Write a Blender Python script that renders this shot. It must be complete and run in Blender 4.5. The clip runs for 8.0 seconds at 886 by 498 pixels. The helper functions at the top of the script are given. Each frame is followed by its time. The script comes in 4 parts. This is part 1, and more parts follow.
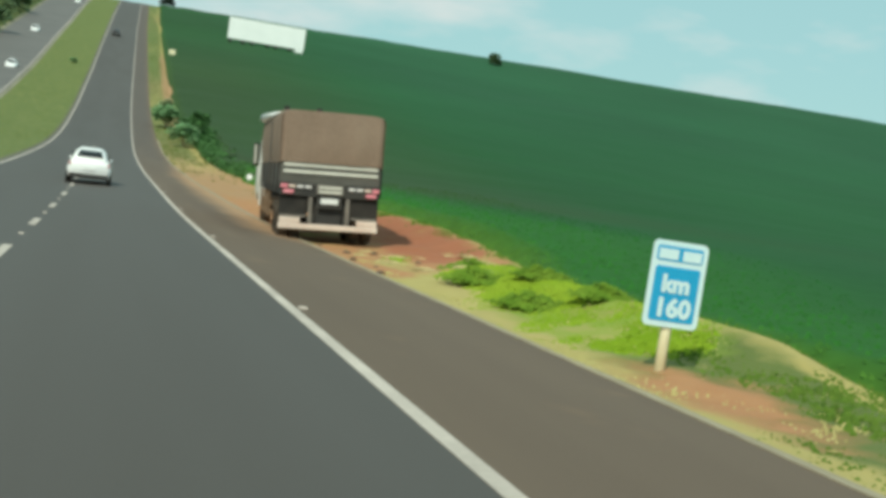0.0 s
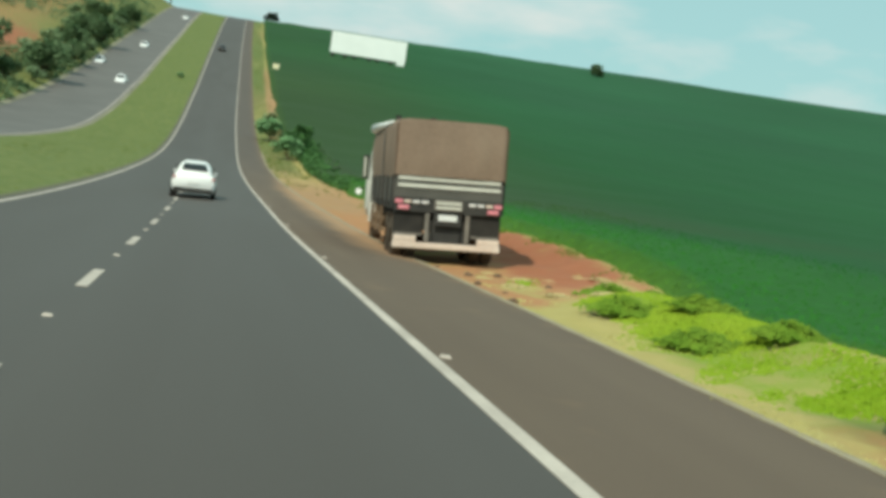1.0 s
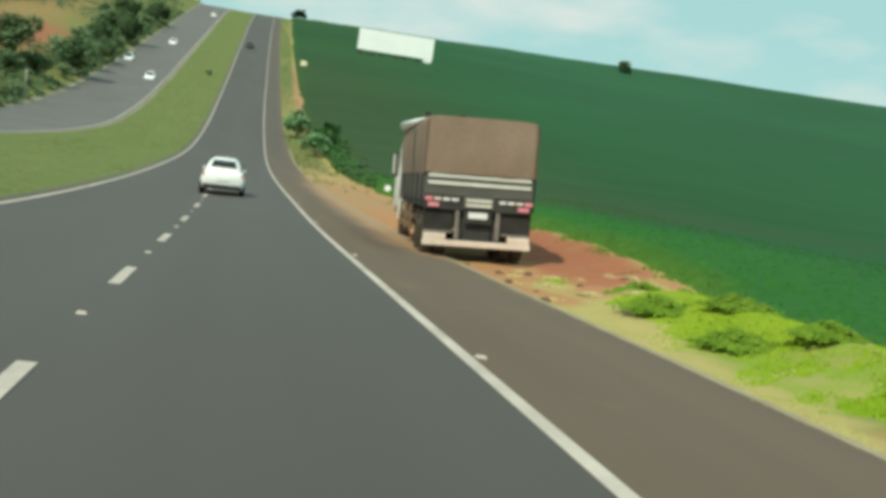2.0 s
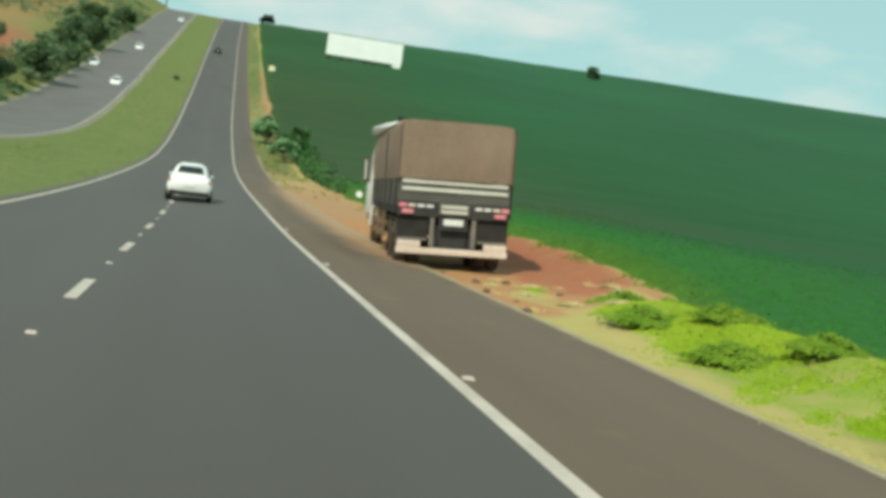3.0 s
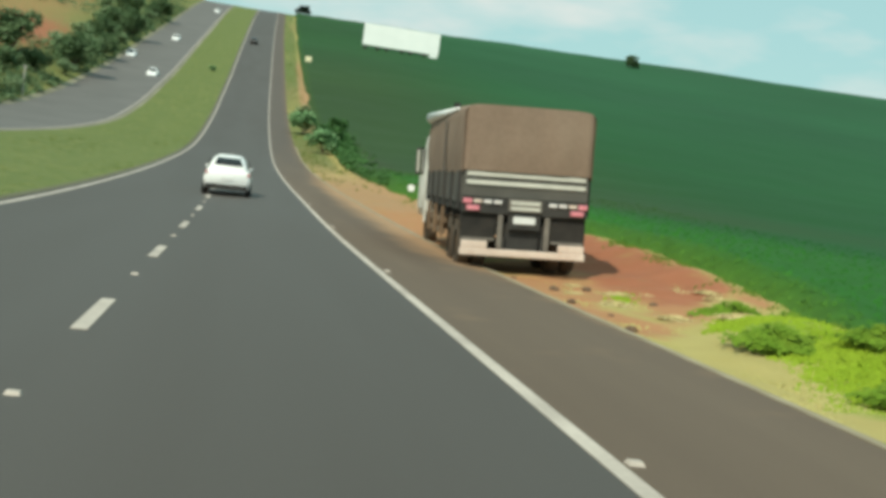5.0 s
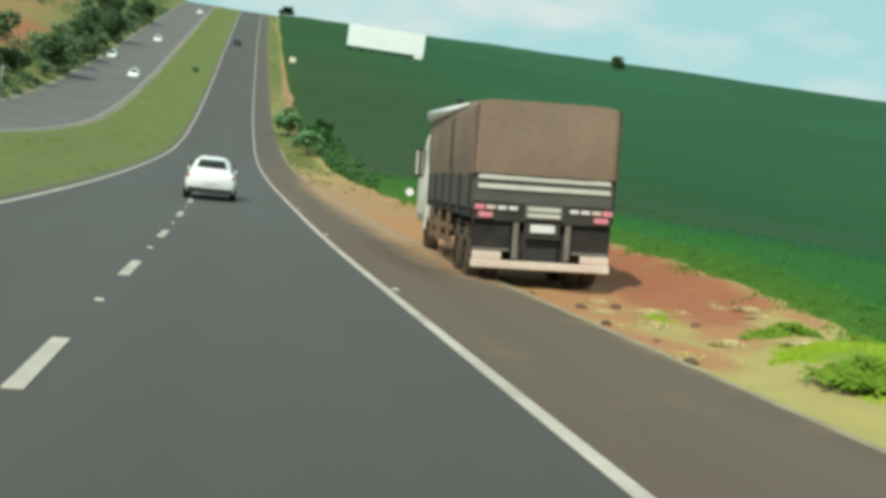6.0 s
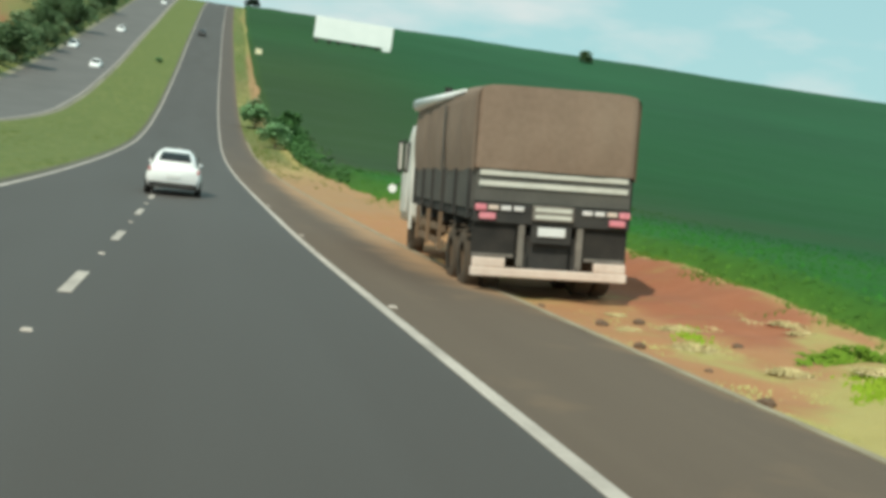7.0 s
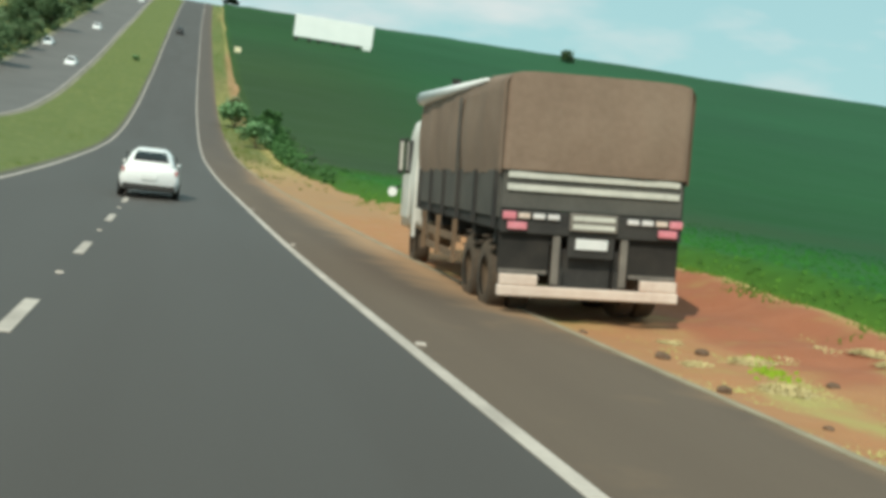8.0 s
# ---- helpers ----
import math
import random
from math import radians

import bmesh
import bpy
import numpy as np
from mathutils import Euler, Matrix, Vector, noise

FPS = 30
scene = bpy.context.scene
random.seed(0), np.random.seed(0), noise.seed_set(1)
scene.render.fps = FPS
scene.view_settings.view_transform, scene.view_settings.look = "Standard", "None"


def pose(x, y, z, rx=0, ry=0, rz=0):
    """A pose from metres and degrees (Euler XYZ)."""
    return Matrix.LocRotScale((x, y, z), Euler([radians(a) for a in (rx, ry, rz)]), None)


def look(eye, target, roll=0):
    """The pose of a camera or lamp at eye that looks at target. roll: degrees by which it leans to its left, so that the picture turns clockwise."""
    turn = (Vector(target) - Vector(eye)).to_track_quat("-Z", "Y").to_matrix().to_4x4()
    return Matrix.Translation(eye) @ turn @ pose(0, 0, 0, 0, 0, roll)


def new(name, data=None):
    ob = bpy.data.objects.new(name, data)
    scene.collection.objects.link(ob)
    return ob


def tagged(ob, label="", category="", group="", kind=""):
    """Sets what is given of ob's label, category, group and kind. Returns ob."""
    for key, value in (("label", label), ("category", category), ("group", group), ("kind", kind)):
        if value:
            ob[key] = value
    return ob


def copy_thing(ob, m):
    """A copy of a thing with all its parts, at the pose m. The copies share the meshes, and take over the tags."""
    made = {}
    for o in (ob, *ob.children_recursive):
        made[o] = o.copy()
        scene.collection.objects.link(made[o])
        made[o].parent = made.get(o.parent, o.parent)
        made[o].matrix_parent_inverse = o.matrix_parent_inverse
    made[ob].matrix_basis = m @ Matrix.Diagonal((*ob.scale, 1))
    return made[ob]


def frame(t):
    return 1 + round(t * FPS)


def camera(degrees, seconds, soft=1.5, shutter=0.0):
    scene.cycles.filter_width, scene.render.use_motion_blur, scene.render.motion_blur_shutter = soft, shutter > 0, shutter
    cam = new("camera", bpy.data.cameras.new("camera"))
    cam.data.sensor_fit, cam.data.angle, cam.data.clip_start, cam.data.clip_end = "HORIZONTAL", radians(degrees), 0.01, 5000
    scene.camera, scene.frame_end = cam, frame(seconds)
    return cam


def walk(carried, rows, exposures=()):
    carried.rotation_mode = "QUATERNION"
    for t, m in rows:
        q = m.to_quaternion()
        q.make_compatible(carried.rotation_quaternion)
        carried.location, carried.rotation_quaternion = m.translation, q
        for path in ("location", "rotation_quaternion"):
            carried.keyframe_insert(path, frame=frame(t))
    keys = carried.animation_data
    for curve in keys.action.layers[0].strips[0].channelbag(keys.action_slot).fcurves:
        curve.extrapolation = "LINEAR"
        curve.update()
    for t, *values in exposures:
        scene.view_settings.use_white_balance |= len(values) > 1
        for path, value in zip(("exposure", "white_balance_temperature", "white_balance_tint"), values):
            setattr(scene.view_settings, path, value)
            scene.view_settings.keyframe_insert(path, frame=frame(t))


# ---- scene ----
# The camera: behind a windscreen, 1.49 m over the lane; x across, y along the road.
cam = camera(44.0, 8.0, soft=4.1)
EYE = 1.49
EXPOSURE = 0.0
# seconds, x, y, yaw, pitch, roll
ROWS = (
    (0.0, 0.18, -2.40, -17.29, -2.41, 8.04),
    (0.5, 0.19, -1.20, -14.95, -2.75, 7.98),
    (1.0, 0.20, 0.10, -12.12, -2.48, 8.08),
    (2.5, 0.12, 0.35, -10.73, -2.93, 8.19),
    (3.0, 0.16, 1.00, -12.33, -2.32, 8.07),
    (3.5, 0.15, 1.90, -13.06, -2.63, 8.33),
    (4.0, 0.18, 2.60, -11.25, -3.17, 8.04),
    (4.5, 0.12, 3.00, -10.36, -3.17, 7.97),
    (6.0, 0.02, 6.10, -11.38, -2.85, 7.73),
    (6.5, 0.01, 7.10, -11.80, -2.88, 7.84),
    (7.0, 0.01, 8.50, -13.19, -2.91, 7.95),
    (7.5, 0.03, 9.90, -13.73, -2.90, 7.66),
    (8.0, 0.02, 11.10, -14.26, -2.77, 7.92),
)
walk(cam, [(t, pose(x, y, EYE, 90 + p, 0, w) @ pose(0, 0, 0, 0, 0, r)) for t, x, y, w, p, r in ROWS], exposures=((0.0, EXPOSURE - 0.08, 6800, -1), (1.0, EXPOSURE - 0.05, 6950, -1), (3.0, EXPOSURE, 7100, 0), (4.5, EXPOSURE, 7100, 1), (6.0, EXPOSURE, 6850, 1), (8.0, EXPOSURE - 0.02, 6850, 3)))

# ---------------------------------------------------------------- light
SUN_FROM = Vector((-0.42, -0.57, 0.70)).normalized()

world = bpy.data.worlds.new("sky")
scene.world = world
world.use_nodes = True
wn = world.node_tree.nodes
wl = world.node_tree.links
wn.clear()
w_out = wn.new("ShaderNodeOutputWorld")
w_bg = wn.new("ShaderNodeBackground")
w_sky = wn.new("ShaderNodeTexSky")
w_sky.sky_type = "NISHITA"
w_sky.sun_disc = False
w_sky.sun_elevation = math.asin(SUN_FROM.z)
w_sky.sun_rotation = math.atan2(SUN_FROM.x, SUN_FROM.y)
w_sky.air_density, w_sky.dust_density, w_sky.ozone_density = 1.0, 1.6, 1.0
w_co = wn.new("ShaderNodeTexCoord")
w_map = wn.new("ShaderNodeMapping")
w_map.inputs["Scale"].default_value = (1.0, 1.0, 3.2)
w_no = wn.new("ShaderNodeTexNoise")
w_no.inputs["Scale"].default_value = 4.2
w_no.inputs["Detail"].default_value = 5.0
w_no.inputs["Roughness"].default_value = 0.55
w_ramp = wn.new("ShaderNodeValToRGB")
w_ramp.color_ramp.elements[0].position = 0.46
w_ramp.color_ramp.elements[1].position = 0.66
w_haze = wn.new("ShaderNodeMix")
w_haze.data_type = "RGBA"
w_haze.inputs["Factor"].default_value = 0.8
w_haze.inputs["B"].default_value = (2.95, 5.05, 5.4, 1)
w_mix = wn.new("ShaderNodeMix")
w_mix.data_type = "RGBA"
w_mix.inputs["B"].default_value = (5.0, 5.6, 6.0, 1)
w_bg.inputs["Strength"].default_value = 0.140
wl.new(w_co.outputs["Generated"], w_map.inputs["Vector"])
wl.new(w_map.outputs["Vector"], w_no.inputs["Vector"])
wl.new(w_no.outputs["Fac"], w_ramp.inputs["Fac"])
wl.new(w_ramp.outputs["Color"], w_mix.inputs["Factor"])
wl.new(w_sky.outputs["Color"], w_haze.inputs["A"])
wl.new(w_haze.outputs["Result"], w_mix.inputs["A"])
wl.new(w_mix.outputs["Result"], w_bg.inputs["Color"])
wl.new(w_bg.outputs["Background"], w_out.inputs["Surface"])

sun_data = bpy.data.lights.new("sun", "SUN")
sun_data.energy = 3.3
sun_data.angle = radians(1.0)
sun_data.color = (1.0, 0.95, 0.86)
sun = new("sun", sun_data)
sun.matrix_world = look((0, 0, 60), Vector((0, 0, 60)) - SUN_FROM)


# ---------------------------------------------------------------- materials
def material(name, a, b, scale=3.0, fine=40.0, rough=0.8, bump=0.2, metal=0.0, spread=0.5, bump_dist=0.02, per_piece=0.0, gloss=0.5, thin=0.0, along=1.0):
    """Two colours mixed by a coarse and a fine noise, with relief from the fine one."""
    m = bpy.data.materials.new(name)
    m.use_nodes = True
    n, l = m.node_tree.nodes, m.node_tree.links
    bsdf = n["Principled BSDF"]
    co = n.new("ShaderNodeTexCoord")
    big = n.new("ShaderNodeTexNoise")
    big.inputs["Scale"].default_value = scale
    big.inputs["Detail"].default_value = 4
    small = n.new("ShaderNodeTexNoise")
    small.inputs["Scale"].default_value = fine
    small.inputs["Detail"].default_value = 3
    add = n.new("ShaderNodeMath")
    add.operation = "MULTIPLY_ADD"
    add.inputs[1].default_value = 0.45
    rng = n.new("ShaderNodeMapRange")
    rng.inputs["From Min"].default_value = 0.72 - spread * 0.5
    rng.inputs["From Max"].default_value = 0.72 + spread * 0.5
    mix = n.new("ShaderNodeMix")
    mix.data_type = "RGBA"
    mix.inputs["A"].default_value = (*a, 1)
    mix.inputs["B"].default_value = (*b, 1)
    drawn = n.new("ShaderNodeMapping")
    drawn.inputs["Scale"].default_value = (1.0, along, 1.0)
    l.new(co.outputs["Object"], drawn.inputs["Vector"])
    l.new(drawn.outputs["Vector"], big.inputs["Vector"])
    l.new(co.outputs["Object"], small.inputs["Vector"])
    l.new(small.outputs["Fac"], add.inputs[0])
    l.new(big.outputs["Fac"], add.inputs[2])
    l.new(add.outputs[0], rng.inputs["Value"])
    l.new(rng.outputs["Result"], mix.inputs["Factor"])
    l.new(mix.outputs["Result"], bsdf.inputs["Base Color"])
    if per_piece:
        geo = n.new("ShaderNodeNewGeometry")
        hsv = n.new("ShaderNodeHueSaturation")
        pr = n.new("ShaderNodeMapRange")
        pr.inputs["To Min"].default_value = 1 - per_piece
        pr.inputs["To Max"].default_value = 1 + per_piece
        l.new(geo.outputs["Random Per Island"], pr.inputs["Value"])
        l.new(pr.outputs["Result"], hsv.inputs["Value"])
        l.new(mix.outputs["Result"], hsv.inputs["Color"])
        l.new(hsv.outputs["Color"], bsdf.inputs["Base Color"])
    bsdf.inputs["Roughness"].default_value = rough
    bsdf.inputs["Metallic"].default_value = metal
    bsdf.inputs["Specular IOR Level"].default_value = gloss
    if bump:
        bp = n.new("ShaderNodeBump")
        bp.inputs["Strength"].default_value = bump
        bp.inputs["Distance"].default_value = bump_dist
        l.new(small.outputs["Fac"], bp.inputs["Height"])
        l.new(bp.outputs["Normal"], bsdf.inputs["Normal"])
    if thin:
        through_light = n.new("ShaderNodeBsdfTranslucent")
        both = n.new("ShaderNodeMixShader")
        both.inputs["Fac"].default_value = thin
        l.new(hsv.outputs["Color"] if per_piece else mix.outputs["Result"], through_light.inputs["Color"])
        l.new(bsdf.outputs["BSDF"], both.inputs[1])
        l.new(through_light.outputs["BSDF"], both.inputs[2])
        l.new(both.outputs["Shader"], n["Material Output"].inputs["Surface"])
    return m


def ground_material():
    """Soil, straw and grass, spread by the attributes of the ground's mesh."""
    m = bpy.data.materials.new("ground")
    m.use_nodes = True
    n, l = m.node_tree.nodes, m.node_tree.links
    bsdf = n["Principled BSDF"]
    bsdf.inputs["Roughness"].default_value = 0.95
    co = n.new("ShaderNodeTexCoord")
    noises = []
    for sc in (0.35, 1.6, 14.0):
        t = n.new("ShaderNodeTexNoise")
        t.inputs["Scale"].default_value = sc
        t.inputs["Detail"].default_value = 5
        l.new(co.outputs["Object"], t.inputs["Vector"])
        noises.append(t)

    def mixed(a, b, fac):
        x = n.new("ShaderNodeMix")
        x.data_type = "RGBA"
        for key, v in (("A", a), ("B", b)):
            if isinstance(v, tuple):
                x.inputs[key].default_value = (*v, 1)
            else:
                l.new(v, x.inputs[key])
        l.new(fac, x.inputs["Factor"])
        return x.outputs["Result"]

    def ragged(name):
        at = n.new("ShaderNodeAttribute")
        at.attribute_name = name
        s = n.new("ShaderNodeMath")
        s.operation = "ADD"
        l.new(at.outputs["Fac"], s.inputs[0])
        l.new(noises[1].outputs["Fac"], s.inputs[1])
        r = n.new("ShaderNodeMapRange")
        r.inputs["From Min"].default_value = 0.80
        r.inputs["From Max"].default_value = 1.20
        l.new(s.outputs[0], r.inputs["Value"])
        return r.outputs["Result"]

    green = mixed((0.090, 0.128, 0.026), (0.140, 0.172, 0.042), noises[0].outputs["Fac"])
    straw = mixed((0.37, 0.295, 0.095), (0.47, 0.39, 0.145), noises[1].outputs["Fac"])
    soil = mixed((0.37, 0.150, 0.063), (0.46, 0.245, 0.114), noises[1].outputs["Fac"])
    lime = mixed((0.165, 0.260, 0.016), (0.235, 0.315, 0.032), noises[1].outputs["Fac"])
    green = mixed(green, lime, ragged("lush"))
    base = mixed(straw, green, ragged("grass"))
    soil = mixed(soil, (0.37, 0.225, 0.115), ragged("pale"))
    base = mixed(base, soil, ragged("soil"))
    churned = mixed((0.26, 0.078, 0.036), (0.43, 0.165, 0.083), noises[1].outputs["Fac"])
    base = mixed(base, churned, ragged("churned"))
    l.new(base, bsdf.inputs["Base Color"])
    bp = n.new("ShaderNodeBump")
    bp.inputs["Strength"].default_value = 0.6
    bp.inputs["Distance"].default_value = 0.06
    l.new(noises[2].outputs["Fac"], bp.inputs["Height"])
    l.new(bp.outputs["Normal"], bsdf.inputs["Normal"])
    return m


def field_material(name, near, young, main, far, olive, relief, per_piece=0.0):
    """Crop foliage whose colour drifts over the field: pale at its ragged edge, thin and olive by the road, bluer up
    the slope where distance haze is painted in.
    """
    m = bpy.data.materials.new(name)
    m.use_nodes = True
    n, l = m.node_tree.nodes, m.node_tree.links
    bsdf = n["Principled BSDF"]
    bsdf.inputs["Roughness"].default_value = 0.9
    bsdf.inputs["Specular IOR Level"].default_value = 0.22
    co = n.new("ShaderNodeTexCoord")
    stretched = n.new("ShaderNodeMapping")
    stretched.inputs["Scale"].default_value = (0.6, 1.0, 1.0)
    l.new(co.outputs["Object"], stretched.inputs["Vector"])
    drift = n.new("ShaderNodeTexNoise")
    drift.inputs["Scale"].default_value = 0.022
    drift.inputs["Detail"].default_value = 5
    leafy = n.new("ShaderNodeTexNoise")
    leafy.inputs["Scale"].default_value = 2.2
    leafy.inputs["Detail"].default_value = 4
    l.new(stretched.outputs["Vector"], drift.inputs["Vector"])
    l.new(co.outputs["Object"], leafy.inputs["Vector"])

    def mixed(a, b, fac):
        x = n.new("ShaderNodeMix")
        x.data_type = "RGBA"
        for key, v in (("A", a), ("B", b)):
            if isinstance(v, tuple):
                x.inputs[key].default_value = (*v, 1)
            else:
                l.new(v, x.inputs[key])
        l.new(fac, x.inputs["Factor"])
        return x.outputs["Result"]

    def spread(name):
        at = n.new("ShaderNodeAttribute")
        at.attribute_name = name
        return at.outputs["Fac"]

    # distance haze put into the crop's colour: bluer and paler up the slope
    base = mixed(main, far, spread("slope_haze"))
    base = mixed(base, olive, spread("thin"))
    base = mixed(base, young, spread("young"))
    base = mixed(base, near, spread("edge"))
    hsv = n.new("ShaderNodeHueSaturation")
    tone = n.new("ShaderNodeMapRange")
    tone.inputs["From Min"].default_value, tone.inputs["From Max"].default_value = 0.3, 0.7
    tone.inputs["To Min"].default_value, tone.inputs["To Max"].default_value = 0.88, 1.12
    l.new(drift.outputs["Fac"], tone.inputs["Value"])
    fine = n.new("ShaderNodeMapRange")
    fine.inputs["From Min"].default_value, fine.inputs["From Max"].default_value = 0.3, 0.7
    fine.inputs["To Min"].default_value, fine.inputs["To Max"].default_value = 0.88, 1.12
    l.new(leafy.outputs["Fac"], fine.inputs["Value"])
    both = n.new("ShaderNodeMath")
    both.operation = "MULTIPLY"
    l.new(tone.outputs["Result"], both.inputs[0])
    l.new(fine.outputs["Result"], both.inputs[1])
    value = both.outputs[0]
    if per_piece:
        geo = n.new("ShaderNodeNewGeometry")
        pr = n.new("ShaderNodeMapRange")
        pr.inputs["To Min"].default_value, pr.inputs["To Max"].default_value = 1 - per_piece, 1 + per_piece
        l.new(geo.outputs["Random Per Island"], pr.inputs["Value"])
        third = n.new("ShaderNodeMath")
        third.operation = "MULTIPLY"
        l.new(value, third.inputs[0])
        l.new(pr.outputs["Result"], third.inputs[1])
        value = third.outputs[0]
    l.new(value, hsv.inputs["Value"])
    l.new(base, hsv.inputs["Color"])
    l.new(hsv.outputs["Color"], bsdf.inputs["Base Color"])
    if relief:
        bp = n.new("ShaderNodeBump")
        bp.inputs["Strength"].default_value = relief
        bp.inputs["Distance"].default_value = 0.10
        l.new(leafy.outputs["Fac"], bp.inputs["Height"])
        l.new(bp.outputs["Normal"], bsdf.inputs["Normal"])
    return m


def shoulder_material():
    """Brown worn asphalt, greyer further along the road, with a ragged film of dust off the verge."""
    m = material("shoulder_asphalt", (0.112, 0.077, 0.055), (0.146, 0.104, 0.074), 0.8, 45, 0.9, 0.3, bump_dist=0.008, along=0.07)
    n, l = m.node_tree.nodes, m.node_tree.links
    bsdf = n["Principled BSDF"]
    asphalt = bsdf.inputs["Base Color"].links[0].from_socket
    at = n.new("ShaderNodeAttribute")
    at.attribute_name = "dust"
    co = n.new("ShaderNodeTexCoord")
    patchy = n.new("ShaderNodeTexNoise")
    patchy.inputs["Scale"].default_value = 0.9
    patchy.inputs["Detail"].default_value = 5
    l.new(co.outputs["Object"], patchy.inputs["Vector"])
    s = n.new("ShaderNodeMath")
    s.operation = "ADD"
    l.new(at.outputs["Fac"], s.inputs[0])
    l.new(patchy.outputs["Fac"], s.inputs[1])
    r = n.new("ShaderNodeMapRange")
    r.inputs["From Min"].default_value, r.inputs["From Max"].default_value = 0.62, 1.45
    l.new(s.outputs[0], r.inputs["Value"])
    mix = n.new("ShaderNodeMix")
    mix.data_type = "RGBA"
    mix.inputs["B"].default_value = (0.37, 0.22, 0.12, 1)
    l.new(r.outputs["Result"], mix.inputs["Factor"])
    greying = n.new("ShaderNodeMix")
    greying.data_type = "RGBA"
    greying.inputs["B"].default_value = (0.092, 0.079, 0.072, 1)
    far_grey = n.new("ShaderNodeAttribute")
    far_grey.attribute_name = "far_grey"
    l.new(far_grey.outputs["Fac"], greying.inputs["Factor"])
    l.new(asphalt, greying.inputs["A"])
    l.new(greying.outputs["Result"], mix.inputs["A"])
    l.new(mix.outputs["Result"], bsdf.inputs["Base Color"])
    return m


M_GROUND = ground_material()
# the fourth colour is the main green with distance haze mixed in
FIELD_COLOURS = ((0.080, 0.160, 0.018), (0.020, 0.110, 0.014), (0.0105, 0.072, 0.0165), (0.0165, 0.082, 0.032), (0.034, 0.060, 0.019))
M_EDGE_DARK = material("matted_grass_edge", (0.085, 0.085, 0.045), (0.15, 0.145, 0.085), 0.5, 6, 0.95, 0.4, bump_dist=0.02, along=0.2)
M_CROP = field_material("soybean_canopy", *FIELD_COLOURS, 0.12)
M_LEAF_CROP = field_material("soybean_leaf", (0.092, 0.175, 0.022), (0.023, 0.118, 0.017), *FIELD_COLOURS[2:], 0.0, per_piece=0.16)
M_ASPHALT = material("asphalt", (0.064, 0.052, 0.045), (0.082, 0.072, 0.066), 0.5, 55, 0.64, 0.25, bump_dist=0.006, along=0.05)
M_OLD_ASPHALT = material("old_asphalt", (0.112, 0.102, 0.097), (0.148, 0.136, 0.129), 0.2, 40, 0.7, 0.25, bump_dist=0.006)
M_SHOULDER = shoulder_material()
M_PAINT = material("road_paint", (0.39, 0.335, 0.295), (0.60, 0.525, 0.465), 1.2, 18, 0.7, 0.1, bump_dist=0.003)
M_LIP = material("gravelly_lip", (0.26, 0.21, 0.14), (0.40, 0.34, 0.24), 2.0, 20, 0.95, 0.6, bump_dist=0.02)
M_EDGE = material("dusty_verge_edge", (0.16, 0.15, 0.10), (0.29, 0.265, 0.19), 0.5, 6, 0.95, 0.4, bump_dist=0.02, along=0.2)
M_GRASS = material("verge_grass", (0.175, 0.290, 0.016), (0.27, 0.365, 0.036), 0.35, 2.0, 0.85, 0.0, per_piece=0.10, gloss=0.1, thin=0.08)
M_WEED = material("weed_leaf", (0.072, 0.138, 0.020), (0.120, 0.190, 0.030), 1.5, 6.0, 0.85, 0.0, per_piece=0.12, gloss=0.1, thin=0.1)
M_STRAW = material("dry_grass", (0.42, 0.38, 0.14), (0.54, 0.48, 0.22), 0.6, 5.0, 0.9, 0.0, per_piece=0.08, gloss=0.1, thin=0.25)
M_CLUMP = material("broad_weed_leaf", (0.105, 0.20, 0.020), (0.175, 0.27, 0.032), 1.5, 6.0, 0.85, 0.0, per_piece=0.12, gloss=0.1, thin=0.1)
M_PALE_STRAW = material("bleached_straw", (0.54, 0.44, 0.22), (0.66, 0.55, 0.30), 0.6, 5.0, 0.9, 0.0, per_piece=0.06, gloss=0.1, thin=0.05)
M_MEDIAN = material("median_grass", (0.095, 0.135, 0.026), (0.150, 0.185, 0.045), 0.10, 1.0, 0.9, 0.0, per_piece=0.08, gloss=0.1, thin=0.25)
M_LEAF = material("bush_leaf", (0.115, 0.195, 0.095), (0.20, 0.28, 0.145), 0.5, 4.0, 0.8, 0.0, per_piece=0.25, gloss=0.15, thin=0.3)
M_LEAF_LIGHT = material("light_leaf", (0.24, 0.34, 0.19), (0.36, 0.46, 0.28), 0.5, 4.0, 0.8, 0.0, per_piece=0.25, gloss=0.15, thin=0.3)
M_LEAF_MINT = material("mint_leaf", (0.17, 0.33, 0.15), (0.28, 0.45, 0.23), 0.5, 4.0, 0.8, 0.0, per_piece=0.2, gloss=0.15, thin=0.2)
M_LEAF_VERGE = material("verge_bush_leaf", (0.05, 0.13, 0.04), (0.10, 0.21, 0.07), 0.4, 3.0, 0.8, 0.0, per_piece=0.3, gloss=0.15, thin=0.3)
M_LEAF_DARK = material("dark_leaf", (0.012, 0.026, 0.014), (0.022, 0.045, 0.022), 0.5, 4.0, 0.6, 0.0, per_piece=0.4, thin=0.45)
M_BARK = material("bark", (0.07, 0.05, 0.035), (0.14, 0.10, 0.07), 2, 18, 0.9, 0.6)
M_WHITE_CAR = material("white_car_paint", (0.86, 0.87, 0.88), (0.90, 0.90, 0.90), 1, 9, 0.28, 0.0)
M_WHITE_CAB = material("dusty_white_paint", (0.62, 0.61, 0.56), (0.78, 0.77, 0.73), 1.5, 12, 0.45, 0.05)
M_DARK_CAR = material("dark_car_paint", (0.03, 0.03, 0.035), (0.05, 0.05, 0.055), 1, 9, 0.3, 0.0)
